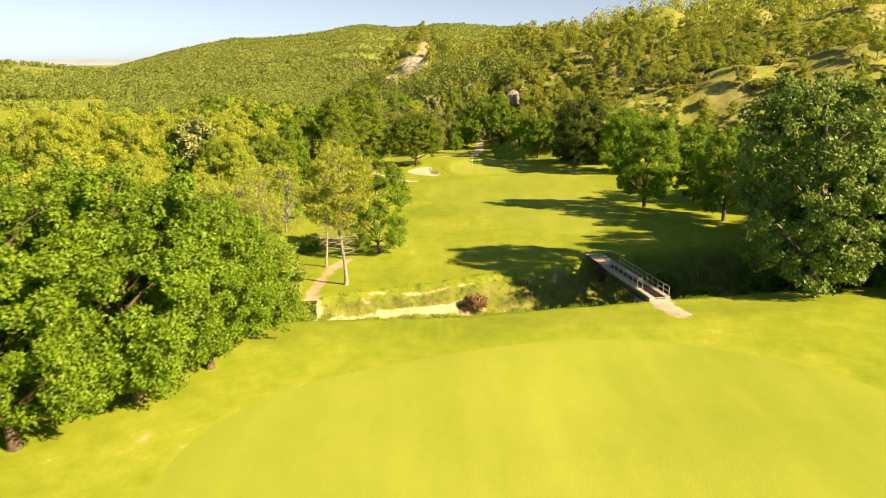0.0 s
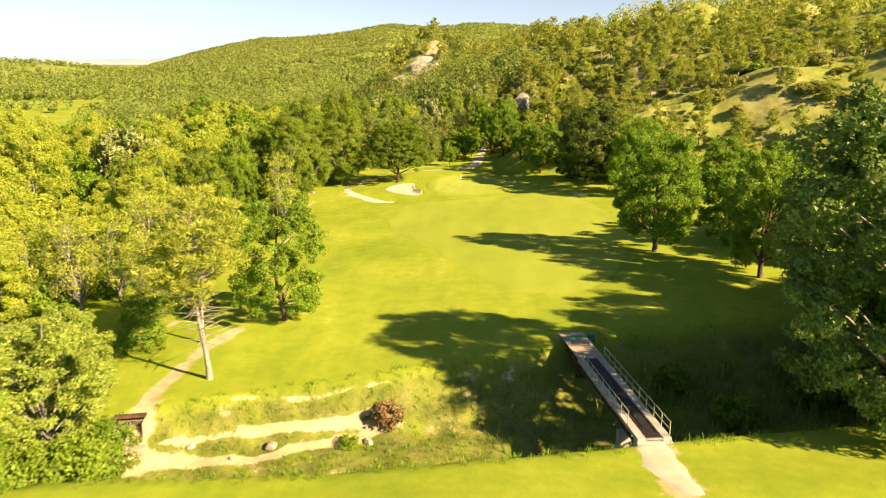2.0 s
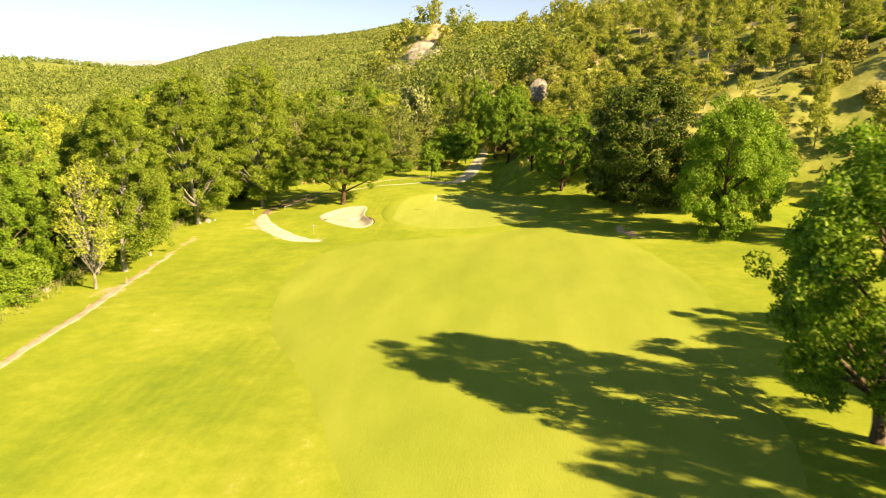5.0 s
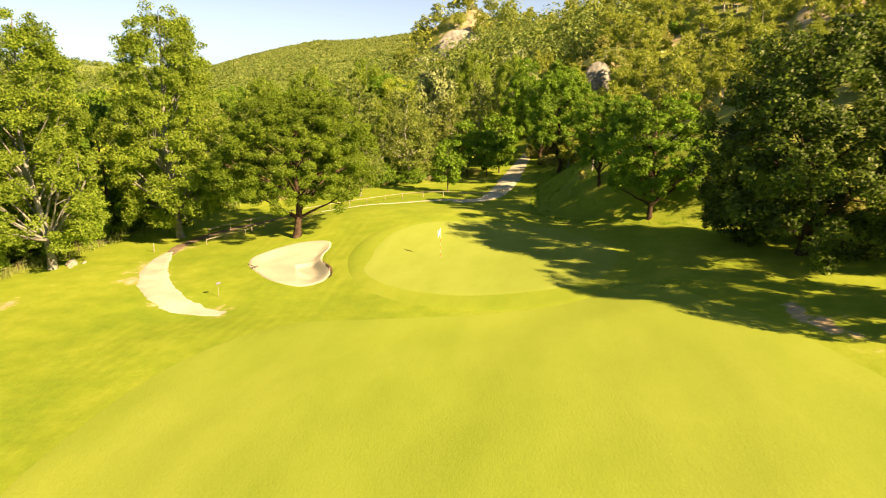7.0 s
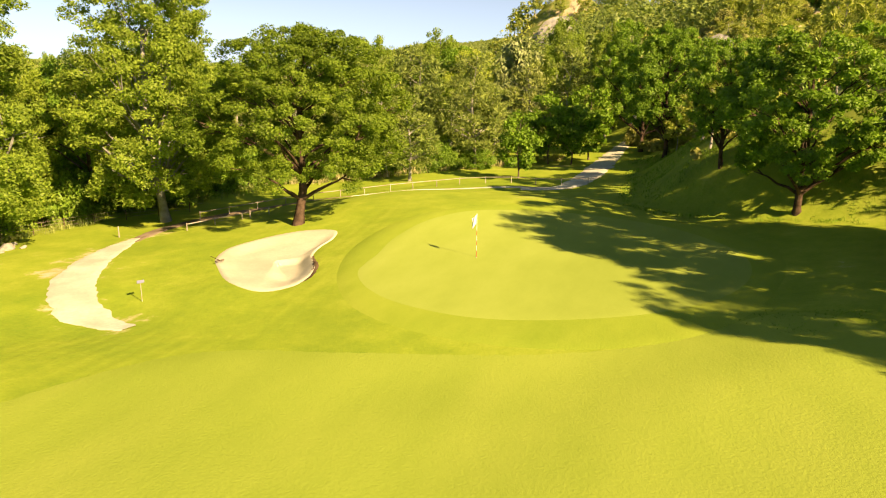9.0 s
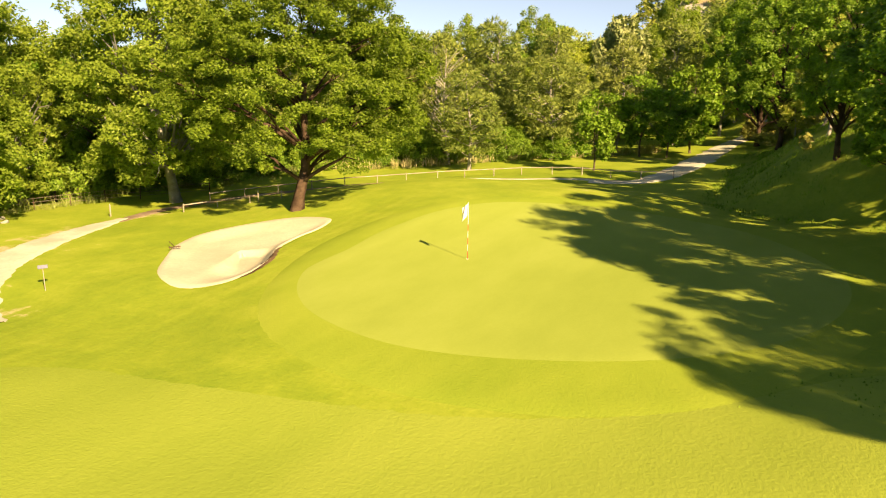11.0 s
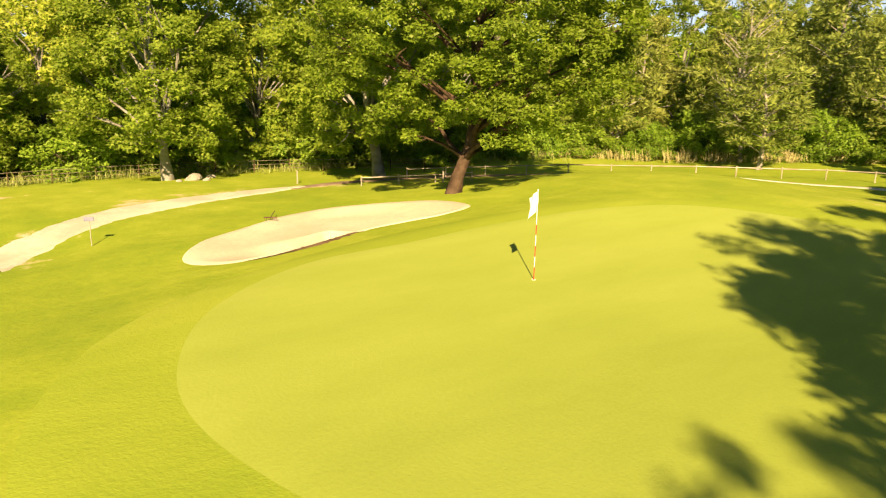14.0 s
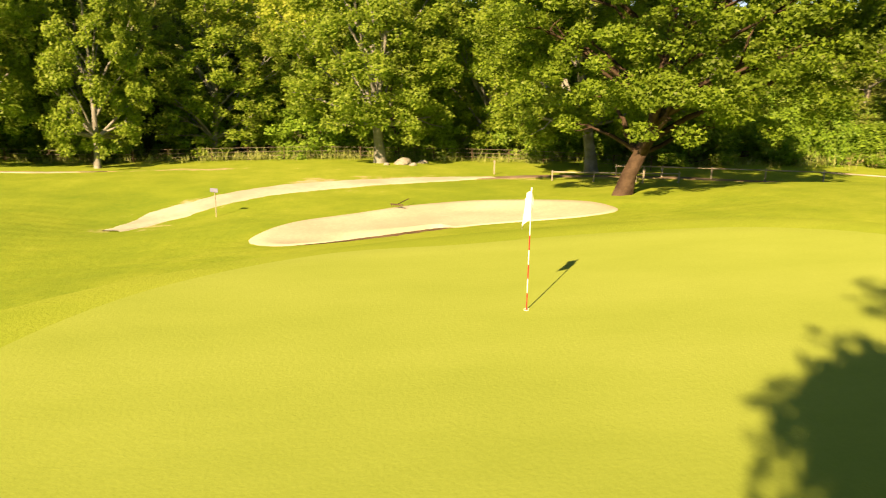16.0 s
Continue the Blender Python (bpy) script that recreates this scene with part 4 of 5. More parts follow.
plant("edge_lime", -19.6, 75.0, 8.6, 4.0, 75, 1, "pale olive willow bush above the gully", ROW, L_OLIVE)
plant("brush", -20.0, 87.5, 2.6, 2.4, 40, 1, "low dark bush in the ditch beside the wood", ROW)
plant("brush", -23.0, 94.5, 3.0, 2.6, 140, 2, "low dark bush in the ditch beside the wood", ROW)
plant("brush", -18.6, 97.5, 2.2, 2.0, 240, 1, "low bush beside the trodden path", ROW)
plant("lime", -27.5, 63.0, 12.0, 5.6, 130, 1, "feathery bushy tree at the gully's edge", ROW, L_OLIVE)
plant("lime", -23.0, 72.5, 9.0, 4.2, 60, 1, "pale flowering shrub tree above the gully", ROW, L_SILVER)
plant("pine", -11.3, 80.5, 16.4, 4.5, 0, 1, group=ROW, leaf=L_BRIGHTPINE)
plant("pine", -14.9, 88.5, 14.1, 3.0, 120, 1, group=ROW, leaf=L_BRIGHTPINE)
plant("edge_oak", -8.5, 93.8, 13.2, 5.2, 60, 2, "bushy bright green oak beside the fairway", ROW, L_BUSH)
plant("bare", -28.8, 101.2, 11.0, 3.2, 0, 1, group=ROW)
plant("bare", -34.0, 101.0, 11.0, 3.4, 100, 1, group=ROW)
plant("bare", -24.5, 110.0, 12.0, 3.2, 200, 1, group=ROW)
plant("sapling", 3.6, 212.6, 6.6, 2.1, 0, 1, "young green tree behind the putting green")
plant("sapling", 4.9, 225.0, 8.0, 2.6, 200, 1, "young green tree beside the gravel track")
plant("sapling", 9.2, 228.0, 8.4, 2.8, 300, 1, "young green tree beside the gravel track")
plant("sapling", 7.6, 224.0, 6.5, 2.2, 100, 1, "young green tree beside the gravel track")
plant("wood_pine", -2.9, 221.0, 13.0, 3.6, 30, 1, "brownish pine behind the fence", "pines behind the green")
plant("wood_pine", -7.2, 211.0, 9.0, 3.2, 150, 1, "low bushy pine behind the fence", "pines behind the green")
plant("wood_pine", -14.0, 217.0, 13.0, 3.8, 250, 1, "brownish pine behind the fence", "pines behind the green")
plant("wood_pine", -20.0, 211.0, 12.5, 3.4, 80, 1, "brownish pine behind the fence", "pines behind the green")
plant("dead", -11.0, 214.5, 11.5, 3.2, 0, 1)
plant("willow", -2.0, 246.0, 16.0, 4.0, 0, 1)
plant("willow", -51.5, 155.0, 18.5, 6.6, 60, 1)
plant("lime", 4.0, 248.0, 19.0, 3.8, 60, 1, "bright yellow-green poplar behind the green", "", L_POPLAR)
plant("lime", 9.5, 252.0, 18.0, 3.8, 160, 1, "bright yellow-green poplar behind the green", "", L_POPLAR)
plant("lime", -15.0, 251.0, 18.0, 5.2, 10, 2, "tall yellow-green tree behind the pines", WOOD, L_POPLAR)
plant("willow", -5.0, 257.0, 15.5, 4.6, 130, 1, "tall silvery willow behind the pines", WOOD)
plant("lime", 1.5, 263.0, 16.5, 5.0, 200, 2, "tall yellow-green tree behind the pines", WOOD, L_POPLAR)
plant("willow", 10.0, 268.0, 18.0, 4.4, 290, 1, "tall silvery willow behind the pines", WOOD)
plant("wood_oak", 17.5, 236.0, 12.0, 4.6, 30, 1, "green oak beside the gravel track", WOOD)
plant("wood_oak", 19.0, 250.0, 13.0, 5.0, 120, 2, "green oak beside the gravel track", WOOD)
plant("lime", -24.0, 246.0, 17.0, 5.4, 100, 2, "tall yellow-green tree behind the pines", WOOD, L_POPLAR)
plant("lime", -9.0, 246.0, 15.0, 5.0, 60, 1)
plant("wood_pine", -17.5, 224, 13, 3.6, 0, 1, group="pines behind the green")
plant("wood_pine", -10.5, 226, 14, 3.8, 77, 2, group="pines behind the green")
plant("wood_pine", -5.5, 231, 13, 3.4, 154, 1, group="pines behind the green")
plant("wood_pine", 1.5, 229, 12, 3.2, 231, 2, group="pines behind the green")
plant("wood_pine", -22.5, 216, 12, 3.6, 308, 1, group="pines behind the green")
plant("wood_pine", 6, 238, 14, 3.6, 25, 2, group="pines behind the green")
plant("wood_pine", -13.5, 232, 15, 4, 102, 1, group="pines behind the green")
plant("wood_pine", -1.5, 224, 9, 2.8, 179, 2, group="pines behind the green")
plant("wood_pine", -27, 211, 13, 3.8, 256, 1, group="pines behind the green")
plant("wood_pine", -19, 231, 14, 4, 333, 2, group="pines behind the green")
plant("bare", -31, 97, 11.5, 3.2, 50, 1, group=ROW)
plant("bare", -27, 106, 12, 3.2, 300, 1, group=ROW)
plant("bare", -36.5, 97, 11, 3.2, 170, 1, group=ROW)
plant("bare", -30.5, 112, 12, 3.4, 230, 1, group=ROW)
plant("bare", -24.5, 98.5, 9, 2.6, 20, 1, group=ROW)

for n, (x, y, h) in enumerate([(-62, 118, 20.5), (-70, 139, 21), (-57, 133, 19.5), (-77, 160, 21), (-67, 151, 20.5), (-72, 124, 20), (-84, 148, 21), (-44, 149, 18), (-59, 158, 19.5), (-65, 168, 20), (-51, 168, 19), (-43, 173, 18), (-58, 180, 19)]):
    plant("lime", x, y, h, 6.4, 50 * n, 1 + n % 2, "tall yellow-green tree in the valley wood", WOOD)

# the wood on the valley side
rng = random.Random(7)
taken = [(-25.3, 177.3), (-20, 189.2), (-23.4, 153.6), (-29.2, 159), (-20.2, 43.6), (-24.6, 37.2), (-28.5, 47.5), (-33.5, 38.5), (-22.5, 54.5), (-19, 61.5), (-27.5, 63), (-14.9, 88.5), (-11.3, 80.5), (-2.9, 221), (-7.2, 211), (-14, 217), (-20, 211), (-2, 246), (4, 248), (9.5, 252), (-9, 246), (-51.5, 155), (-44, 149), (-59, 158), (-65, 168), (-51, 168), (-43, 173), (-58, 180), (-62, 118), (-70, 139), (-57, 133), (-77, 160), (-67, 151), (-72, 124), (-84, 148), (15, 234.5), (12, 241), (-17.5, 224), (-10.5, 226), (-5.5, 231), (1.5, 229), (-22.5, 216), (6, 238), (-13.5, 232), (-27, 211), (-19, 231)]


def room(x, y, gap):
    return all((x - a) ** 2 + (y - b) ** 2 > gap * gap for a, b in taken)


def wood_edge(y):
    """The wood's inner edge along the fairway and behind the green."""
    return float(np.interp(y, [20, 60, 75, 95, 130, 160, 190, 205, 225, 250, 290, 330], [-34, -30, -31, -37, -29, -31, -29, -24, -18, -2, -14, -40]))


made = 0
for attempt in range(9000):
    y = rng.uniform(20, 335)
    edge = wood_edge(y)
    depth = rng.uniform(0, 1) ** 1.6 * (80 if y > 60 else 50)
    x = edge - depth
    gap = 5.2 if depth < 16 else 7.4
    if not room(x, y, gap) or made > 190:
        continue
    taken.append((x, y))
    made += 1
    h = rng.uniform(11.0, 15.5) * (1.0 if y > 95 else 0.85)
    kind = "lime" if y < 135 else rng.choice(["oak", "lime", "oak", "lime"])
    # darker leaves paint the wood's shaded gaps and interior
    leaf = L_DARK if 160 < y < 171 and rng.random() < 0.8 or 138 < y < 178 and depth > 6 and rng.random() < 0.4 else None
    if leaf is None and kind == "lime" and y > 150:
        leaf = L_POPLAR
    if leaf is None and kind == "oak" and rng.random() < 0.45:
        leaf = L_BUSH
    if depth < 16 and 130 < y < 225:
        plant({"oak": "edge_oak", "lime": "edge_lime"}[kind], x, y, h + 1.5, rng.uniform(4.2, 5.6), rng.uniform(0, 360), rng.randint(1, 2), group=WOOD, leaf=leaf, label="wood tree with leaves darkened to stand for shade" if leaf is L_DARK else "")
    elif rng.random() < 0.06:
        plant("willow", x, y, h, rng.uniform(3.6, 4.8), rng.uniform(0, 360), 1, group=WOOD)
    elif depth < 14:
        plant({"oak": "wood_oak", "lime": "lime"}[kind], x, y, h, rng.uniform(4.0, 5.4), rng.uniform(0, 360), rng.randint(1, 2), group=WOOD, leaf=leaf if leaf is L_POPLAR else None)
    else:
        plant("far_" + kind, x, y, h, rng.uniform(4.6, 6.2), rng.uniform(0, 360), rng.randint(1, 2), group=WOOD)

# undergrowth along the wood's edge
for n in range(70):
    y = rng.uniform(66, 232)
    x = wood_edge(y) + rng.uniform(-2.5, 3.0)
    if y > 205:
        x -= 1.5
    # bushes in the same band get the shade-dark leaves too
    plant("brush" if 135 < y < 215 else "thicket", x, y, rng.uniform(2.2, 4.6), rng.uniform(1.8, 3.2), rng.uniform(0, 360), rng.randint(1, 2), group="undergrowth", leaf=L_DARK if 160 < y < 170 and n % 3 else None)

for n in range(22):
    t = n / 21
    plant("brush", -23 + 20 * t + rng.uniform(-1, 1), 209 + 13 * t + rng.uniform(-1.5, 1.5), rng.uniform(1.6, 3.6), rng.uniform(1.5, 2.6), rng.uniform(0, 360), rng.randint(1, 2), group="undergrowth")

# pines and bushes on the hill
slope = 0
for attempt in range(4000):
    y = 125 + 305 * rng.random() ** 1.4
    d = rng.uniform(3, 115)
    x = float(hill_foot(y)) + d
    if slope >= 295 or x > 0.66 * y + 8 or not room(x, y, 6.0) or waves(x, y, 55, 61) < -0.9 + 0.4 * rng.random() or math.hypot(x + 15, y - 385) < 9:
        continue
    taken.append((x, y))
    slope += 1
    small = 0.78 if y < 235 and d < 75 else 1.0
    plant("hill_pine", x, y, rng.uniform(5.5, 11.5) * small, rng.uniform(1.9, 3.3) * small, rng.uniform(0, 360), rng.randint(1, 3), group="pines on the hill")
for n, (x, y) in enumerate([(-24, 399), (-31, 401), (-11, 401), (-4, 403), (3, 406), (-37, 397), (-18, 404), (10, 408), (20.5, 261), (30, 262), (34, 266)]):
    plant("hill_pine", x, y, 9.0 + n % 3, 2.8 + 0.2 * (n % 2), 47 * n, 1 + n % 3, "dark pine standing beside the bare cliff", "pines beside the cliffs")
for n in range(170):
    y = rng.uniform(120, 330)
    x = float(hill_foot(y)) + rng.uniform(-3, 70)
    if (x > 18 or y > 215) and x < 0.66 * y + 8:
        plant("shrub", x, y, rng.uniform(1.2, 3.0), rng.uniform(1.2, 2.6), rng.uniform(0, 360), rng.randint(1, 2), group="bushes on the hill", leaf=L_SCRUB if n % 3 else None)

# low bushes and young pines over the driest part of the slope
dry_rng = random.Random(77)
for n in range(110):
    y = dry_rng.uniform(140, 275)
    x = float(hill_foot(y)) + dry_rng.uniform(14, 75)
    if x < 0.66 * y + 8 and room(x, y, 2.6):
        if n % 4:
            plant("shrub", x, y, dry_rng.uniform(0.9, 2.0), dry_rng.uniform(1.1, 2.2), dry_rng.uniform(0, 360), dry_rng.randint(1, 2), group="bushes on the hill", leaf=L_SCRUB)
        else:
            plant("hill_pine", x, y, dry_rng.uniform(4.0, 7.5), dry_rng.uniform(1.4, 2.3), dry_rng.uniform(0, 360), dry_rng.randint(1, 3), group="pines on the hill")


def far_growth(name, spots, per, size, material, label, seed, tall):
    """Woods too far off to count, as one growth of leaf clumps."""
    r = np.random.RandomState(seed)
    spots = np.array(spots)
    z = height(spots[:, 0], spots[:, 1])
    hs = tall * r.uniform(0.6, 1.25, len(spots))
    centres = np.column_stack([spots, z + hs * 0.55])
    k = np.repeat(np.arange(len(spots)), per)
    way = r.normal(size=(len(k), 3))
    way /= np.linalg.norm(way, axis=1, keepdims=True)
    spot = centres[k] + way * np.column_stack([hs[k] * 0.36, hs[k] * 0.36, hs[k] * 0.46])
    along = np.cross(way, r.normal(size=(len(k), 3)))
    along /= np.linalg.norm(along, axis=1, keepdims=True)
    side = np.cross(way + 0.5 * r.normal(size=(len(k), 3)), along)
    side /= np.linalg.norm(side, axis=1, keepdims=True)
    s = (size * r.uniform(0.6, 1.3, len(k)))[:, None]
    verts = np.stack([spot - along * s - side * s * 0.6, spot - along * s + side * s * 0.6, spot + along * s], 1).reshape(-1, 3)
    ob = solid(name, fast_mesh(name, verts, np.arange(len(verts)).reshape(-1, 3), False), material)
    return tagged(ob, label, "woods", kind="stuff")


r = np.random.RandomState(5)


def scattered(n, x_low, x_high, y_low, y_high, test):
    x, y = r.uniform(x_low, x_high, n), r.uniform(y_low, y_high, n)
    keep = test(x, y)
    return np.column_stack([x, y])[keep]


def on_field(x, y):
    return (x < -115 - 0.33 * (y - 200)) & (x > -400) & (y > 180) & (y < 540)


far_growth("far_woods", scattered(1500, -150, 40, 300, 460, lambda x, y: ~on_field(x, y) & (x < hill_foot(y) + 60) & (np.hypot(x + 20, y - 402) > 21)), 150, 0.46, L_FAR, "distant mixed green woods over the valley", 3, 11)
far_growth("farther_woods", scattered(2600, -430, 40, 430, 800, lambda x, y: ~on_field(x, y) & (x < hill_foot(y) + 60) & ((y > 460) | (x < -150))), 60, 0.85, L_FAR, "distant mixed green woods over the valley", 13, 8)
far_growth("far_pines", scattered(1500, -120, 300, 330, 520, lambda x, y: (x > hill_foot(y) + 10) & (np.hypot(x + 15, y - 384) > 10)), 90, 0.48, L_PINE, "distant olive pine woods on the hill", 4, 8)
far_growth("ridge_woods", scattered(30000, -1000, 420, 560, 2060, lambda x, y: (np.degrees(np.arctan2(x, y)) > -25) & (np.degrees(np.arctan2(x, y)) < 9) & (x < hill_foot(y) + 5) & (waves(x, y, 70, 91) > -0.6)), 14, 1.5, L_RIDGE, "scrubby woods over the distant ridge", 9, 3.6)
far_growth("hill_scrub", scattered(9000, -40, 230, 60, 430, lambda x, y: (x > hill_foot(y) + 4) & (x < 0.66 * y + 10) & (waves(x, y, 30, 71) > -0.75) & (np.hypot(x + 15, y - 386) > 10)), 30, 0.24, L_SCRUB, "low scrub over the dry hillside", 6, 1.3)
far_growth("hill_woods", scattered(600, 90, 260, 80, 420, lambda x, y: x > hill_foot(y) + 95), 80, 0.5, L_PINE, "olive pine woods along the hill's crest", 8, 10)
far_growth("valley_woods", scattered(4200, -1000, -140, 430, 1250, lambda x, y: (waves(x, y, 160, 81) > -0.25) & (x < hill_foot(y) + 40)), 40, 1.1, L_FAR, "distant woods in the valley", 7, 7)


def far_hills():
    """Pale hills on the horizon beyond the plain; distance haze is in their colour."""
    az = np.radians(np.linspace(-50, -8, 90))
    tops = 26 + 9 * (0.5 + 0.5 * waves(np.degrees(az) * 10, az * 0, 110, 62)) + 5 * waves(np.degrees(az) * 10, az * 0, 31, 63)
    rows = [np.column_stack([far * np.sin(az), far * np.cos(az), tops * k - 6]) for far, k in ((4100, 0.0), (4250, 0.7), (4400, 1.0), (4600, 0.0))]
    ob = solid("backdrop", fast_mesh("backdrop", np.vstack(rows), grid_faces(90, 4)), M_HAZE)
    return tagged(ob, "far horizon hills coloured pale blue-grey as haze", "hills", kind="structure")


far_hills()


# ---- flag, bunker and small things round the green ----
def box_bm(cx, cy, cz, sx, sy, sz, bevel=0.0, bm=None):
    bm = bm or bmesh.new()
    made = bmesh.ops.create_cube(bm, size=1.0, matrix=Matrix.LocRotScale((cx, cy, cz), None, (sx, sy, sz)))
    if bevel:
        edges = list({e for v in made["verts"] for e in v.link_edges})
        bmesh.ops.bevel(bm, geom=edges, offset=bevel, segments=1, affect="EDGES")
    return bm


def rod_bm(a, b, r1, r2=None, sides=10, bm=None):
    bm = bm or bmesh.new()
    a, b = Vector(a), Vector(b)
    m = Matrix.Translation((a + b) / 2) @ (b - a).to_track_quat("Z", "Y").to_matrix().to_4x4()
    bmesh.ops.create_cone(bm, cap_ends=True, segments=sides, radius1=r1, radius2=r2 or r1, depth=(b - a).length, matrix=m)
    return bm


def flagstick(x, y):
    root = new("flagstick")
    root.matrix_basis = pose(x, y, float(height(x, y)) + 0.052)
    for k, (low, high) in enumerate([(-0.05, 0.34), (0.34, 0.62), (0.62, 0.9), (0.9, 1.18), (1.18, 1.46), (1.46, 2.32)]):
        part("pole_band", rod_bm((0, 0, low), (0, 0, high), 0.012), M_RED if k in (0, 2, 4) else M_WHITE, root, "red band" if k in (0, 2, 4) else "white band")
    part("cap", rod_bm((0, 0, 2.32), (0, 0, 2.36), 0.02, 0.01), M_WHITE, root)
    bm = bmesh.new()
    bmesh.ops.create_grid(bm, x_segments=10, y_segments=8, size=0.5)
    for v in bm.verts:
        u, w = v.co.x + 0.5, v.co.y + 0.5
        fall = 0.42 * u
        v.co = Vector((-0.02 - 0.22 * u, -0.08 * u + 0.045 * math.sin(u * 6 + w * 3), 1.86 + 0.44 * w - 0.8 * fall + 0.14 * u * w))
    bmesh.ops.solidify(bm, geom=bm.faces[:], thickness=0.006)
    part("flag", bm, M_CLOTH, root, "white cloth flag hanging limp")
    bm = bmesh.new()
    bmesh.ops.create_cone(bm, cap_ends=False, segments=20, radius1=0.054, radius2=0.054, depth=0.02, matrix=Matrix.Translation((0, 0, 0.004)))
    part("cup_rim", bm, M_WHITE, root)
    return tagged(root, "red and white banded flagstick with white flag on the green", "flagstick")


flagstick(7.3, 178.55)


def ragged_stone(name, x, y, size, seed, squash=0.6, material=M_ROCK, label="pale rough limestone boulder on the grass", group="boulders"):
    q = np.random.RandomState(seed)
    bm = bmesh.new()
    bmesh.ops.create_icosphere(bm, subdivisions=2, radius=1.0)
    dents = [(Vector(q.normal(size=3)).normalized(), q.uniform(0.55, 0.85)) for _ in range(9)]
    stretch = q.uniform(0.75, 1.3, 3)
    for v in bm.verts:
        for way, cut in dents:
            over = v.co.dot(way) - cut
            if over > 0:
                v.co -= way * over * 0.9
        v.co = Vector((v.co.x * stretch[0], v.co.y * stretch[1], v.co.z * squash)) * size * (1 + 0.08 * noise.noise(v.co * 3))
    me = bpy.data.meshes.new(name)
    bm.to_mesh(me)
    bm.free()
    ob = solid(name, me, material)
    ob.matrix_basis = pose(x, y, float(height(x, y)) + size * squash * 0.35, 0, 0, q.uniform(0, 360))
    return tagged(ob, label, "rock", group)


for n, (x, y, s) in enumerate([(-24.4, 178.6, 0.55), (-23.7, 179.2, 0.26), (-23.9, 177.6, 0.2), (-25.4, 180.0, 0.3), (-4.6, 74.2, 0.55), (-14.8, 72.4, 0.5), (-10.2, 73.2, 0.35), (2.4, 75.5, 0.45), (-7.0, 72.4, 0.3), (-27.0, 145.5, 0.5), (-27.8, 147.0, 0.4), (-28.4, 143.8, 0.6)]):
    ragged_stone("boulder", x, y, s, n + 3)


def marker_sign(x, y):
    root = new("marker_sign")
    root.matrix_basis = pose(x, y, float(height(x, y)) + 0.03, 0, 0, 60)
    part("post", rod_bm((0, 0, -0.2), (0, 0, 1.0), 0.018), M_TIMBER, root)
    part("plate", box_bm(0, -0.03, 0.98, 0.36, 0.03, 0.15, 0.01), M_BLUE, root, "small blue grey plate")
    return tagged(root, "small blue-grey sign plate on a thin white post", "sign")


marker_sign(-7.5, 170.3)


def stake(x, y, material=M_WHITE, h=0.8):
    root = new("marker_stake")
    root.matrix_basis = pose(x, y, float(height(x, y)))
    part("shaft", box_bm(0, 0, h / 2 - 0.1, 0.07, 0.07, h + 0.1, 0.008), material, root)
    part("tip", rod_bm((0, 0, h - 0.06), (0, 0, h + 0.02), 0.045, 0.012, 4), material, root)
    return tagged(root, "pale wooden marker stake in the grass", "stake", "marker stakes")


for x, y in ((-20.1, 147.6), (-19.6, 183.4), (-12.6, 189.2)):
    stake(x, y, M_TIMBER)


def rake(x, y, turn):
    root = new("bunker_rake")
    root.matrix_basis = pose(x, y, float(height(x, y)) + 0.12, 0, 0, turn)
    part("handle", rod_bm((0, 0, 0.09), (1.1, 0, 0.14), 0.018), M_DARKWOOD, root)
    part("head", box_bm(0, 0, 0.09, 0.06, 0.55, 0.05, 0.01), M_DARKWOOD, root)
    for k in range(7):
        part("tooth", rod_bm((0, -0.24 + 0.08 * k, 0.08), (0, -0.24 + 0.08 * k, -0.02), 0.012, 0.006, 5), M_DARKWOOD, root)
    return tagged(root, "dark wooden rake lying at the bunker's edge", "rake")


rake(-7.5, 177.1, 150)


def bunker_lip():
    """The steep bare edge on the bunker's green side; its shade is in the earth's colour."""
    q = np.random.RandomState(8)
    turns = np.radians(np.linspace(-66, 22, 64))
    far = np.interp(turns, *zip(*sorted(zip(bunker_turn, bunker_far))), period=math.tau)
    fade = np.sin(np.linspace(0, math.pi, 64)) ** 0.5
    rows = []
    sides = np.cos(turns), np.sin(turns)
    top = height(BUNKER_HEART[0] + far * sides[0], BUNKER_HEART[1] + far * sides[1])
    foot = height(BUNKER_HEART[0] + 0.88 * far * sides[0], BUNKER_HEART[1] + 0.88 * far * sides[1]) + 0.04
    for reach, share in ((0.885, 0.0), (0.9, 0.35), (0.925, 0.8), (0.955, 1.0), (1.0, 1.03), (1.03, 0.6)):
        k = far * (reach + 0.009 * q.normal(size=64))
        lift = np.clip(share, 0, 1.03) * (top - foot + 0.03) * (1 - (1 - fade) * 0.8)
        rows.append(np.column_stack([BUNKER_HEART[0] + k * sides[0], BUNKER_HEART[1] + k * sides[1], foot + lift - 0.1 * (1 - fade)]))
    ob = solid("bunker_lip", fast_mesh("bunker_lip", np.vstack(rows), grid_faces(64, 6)), M_DARKEARTH)
    return tagged(ob, "eroded earth edge of the sand bunker, darkened as shade", "earth edge", kind="structure")


bunker_lip()


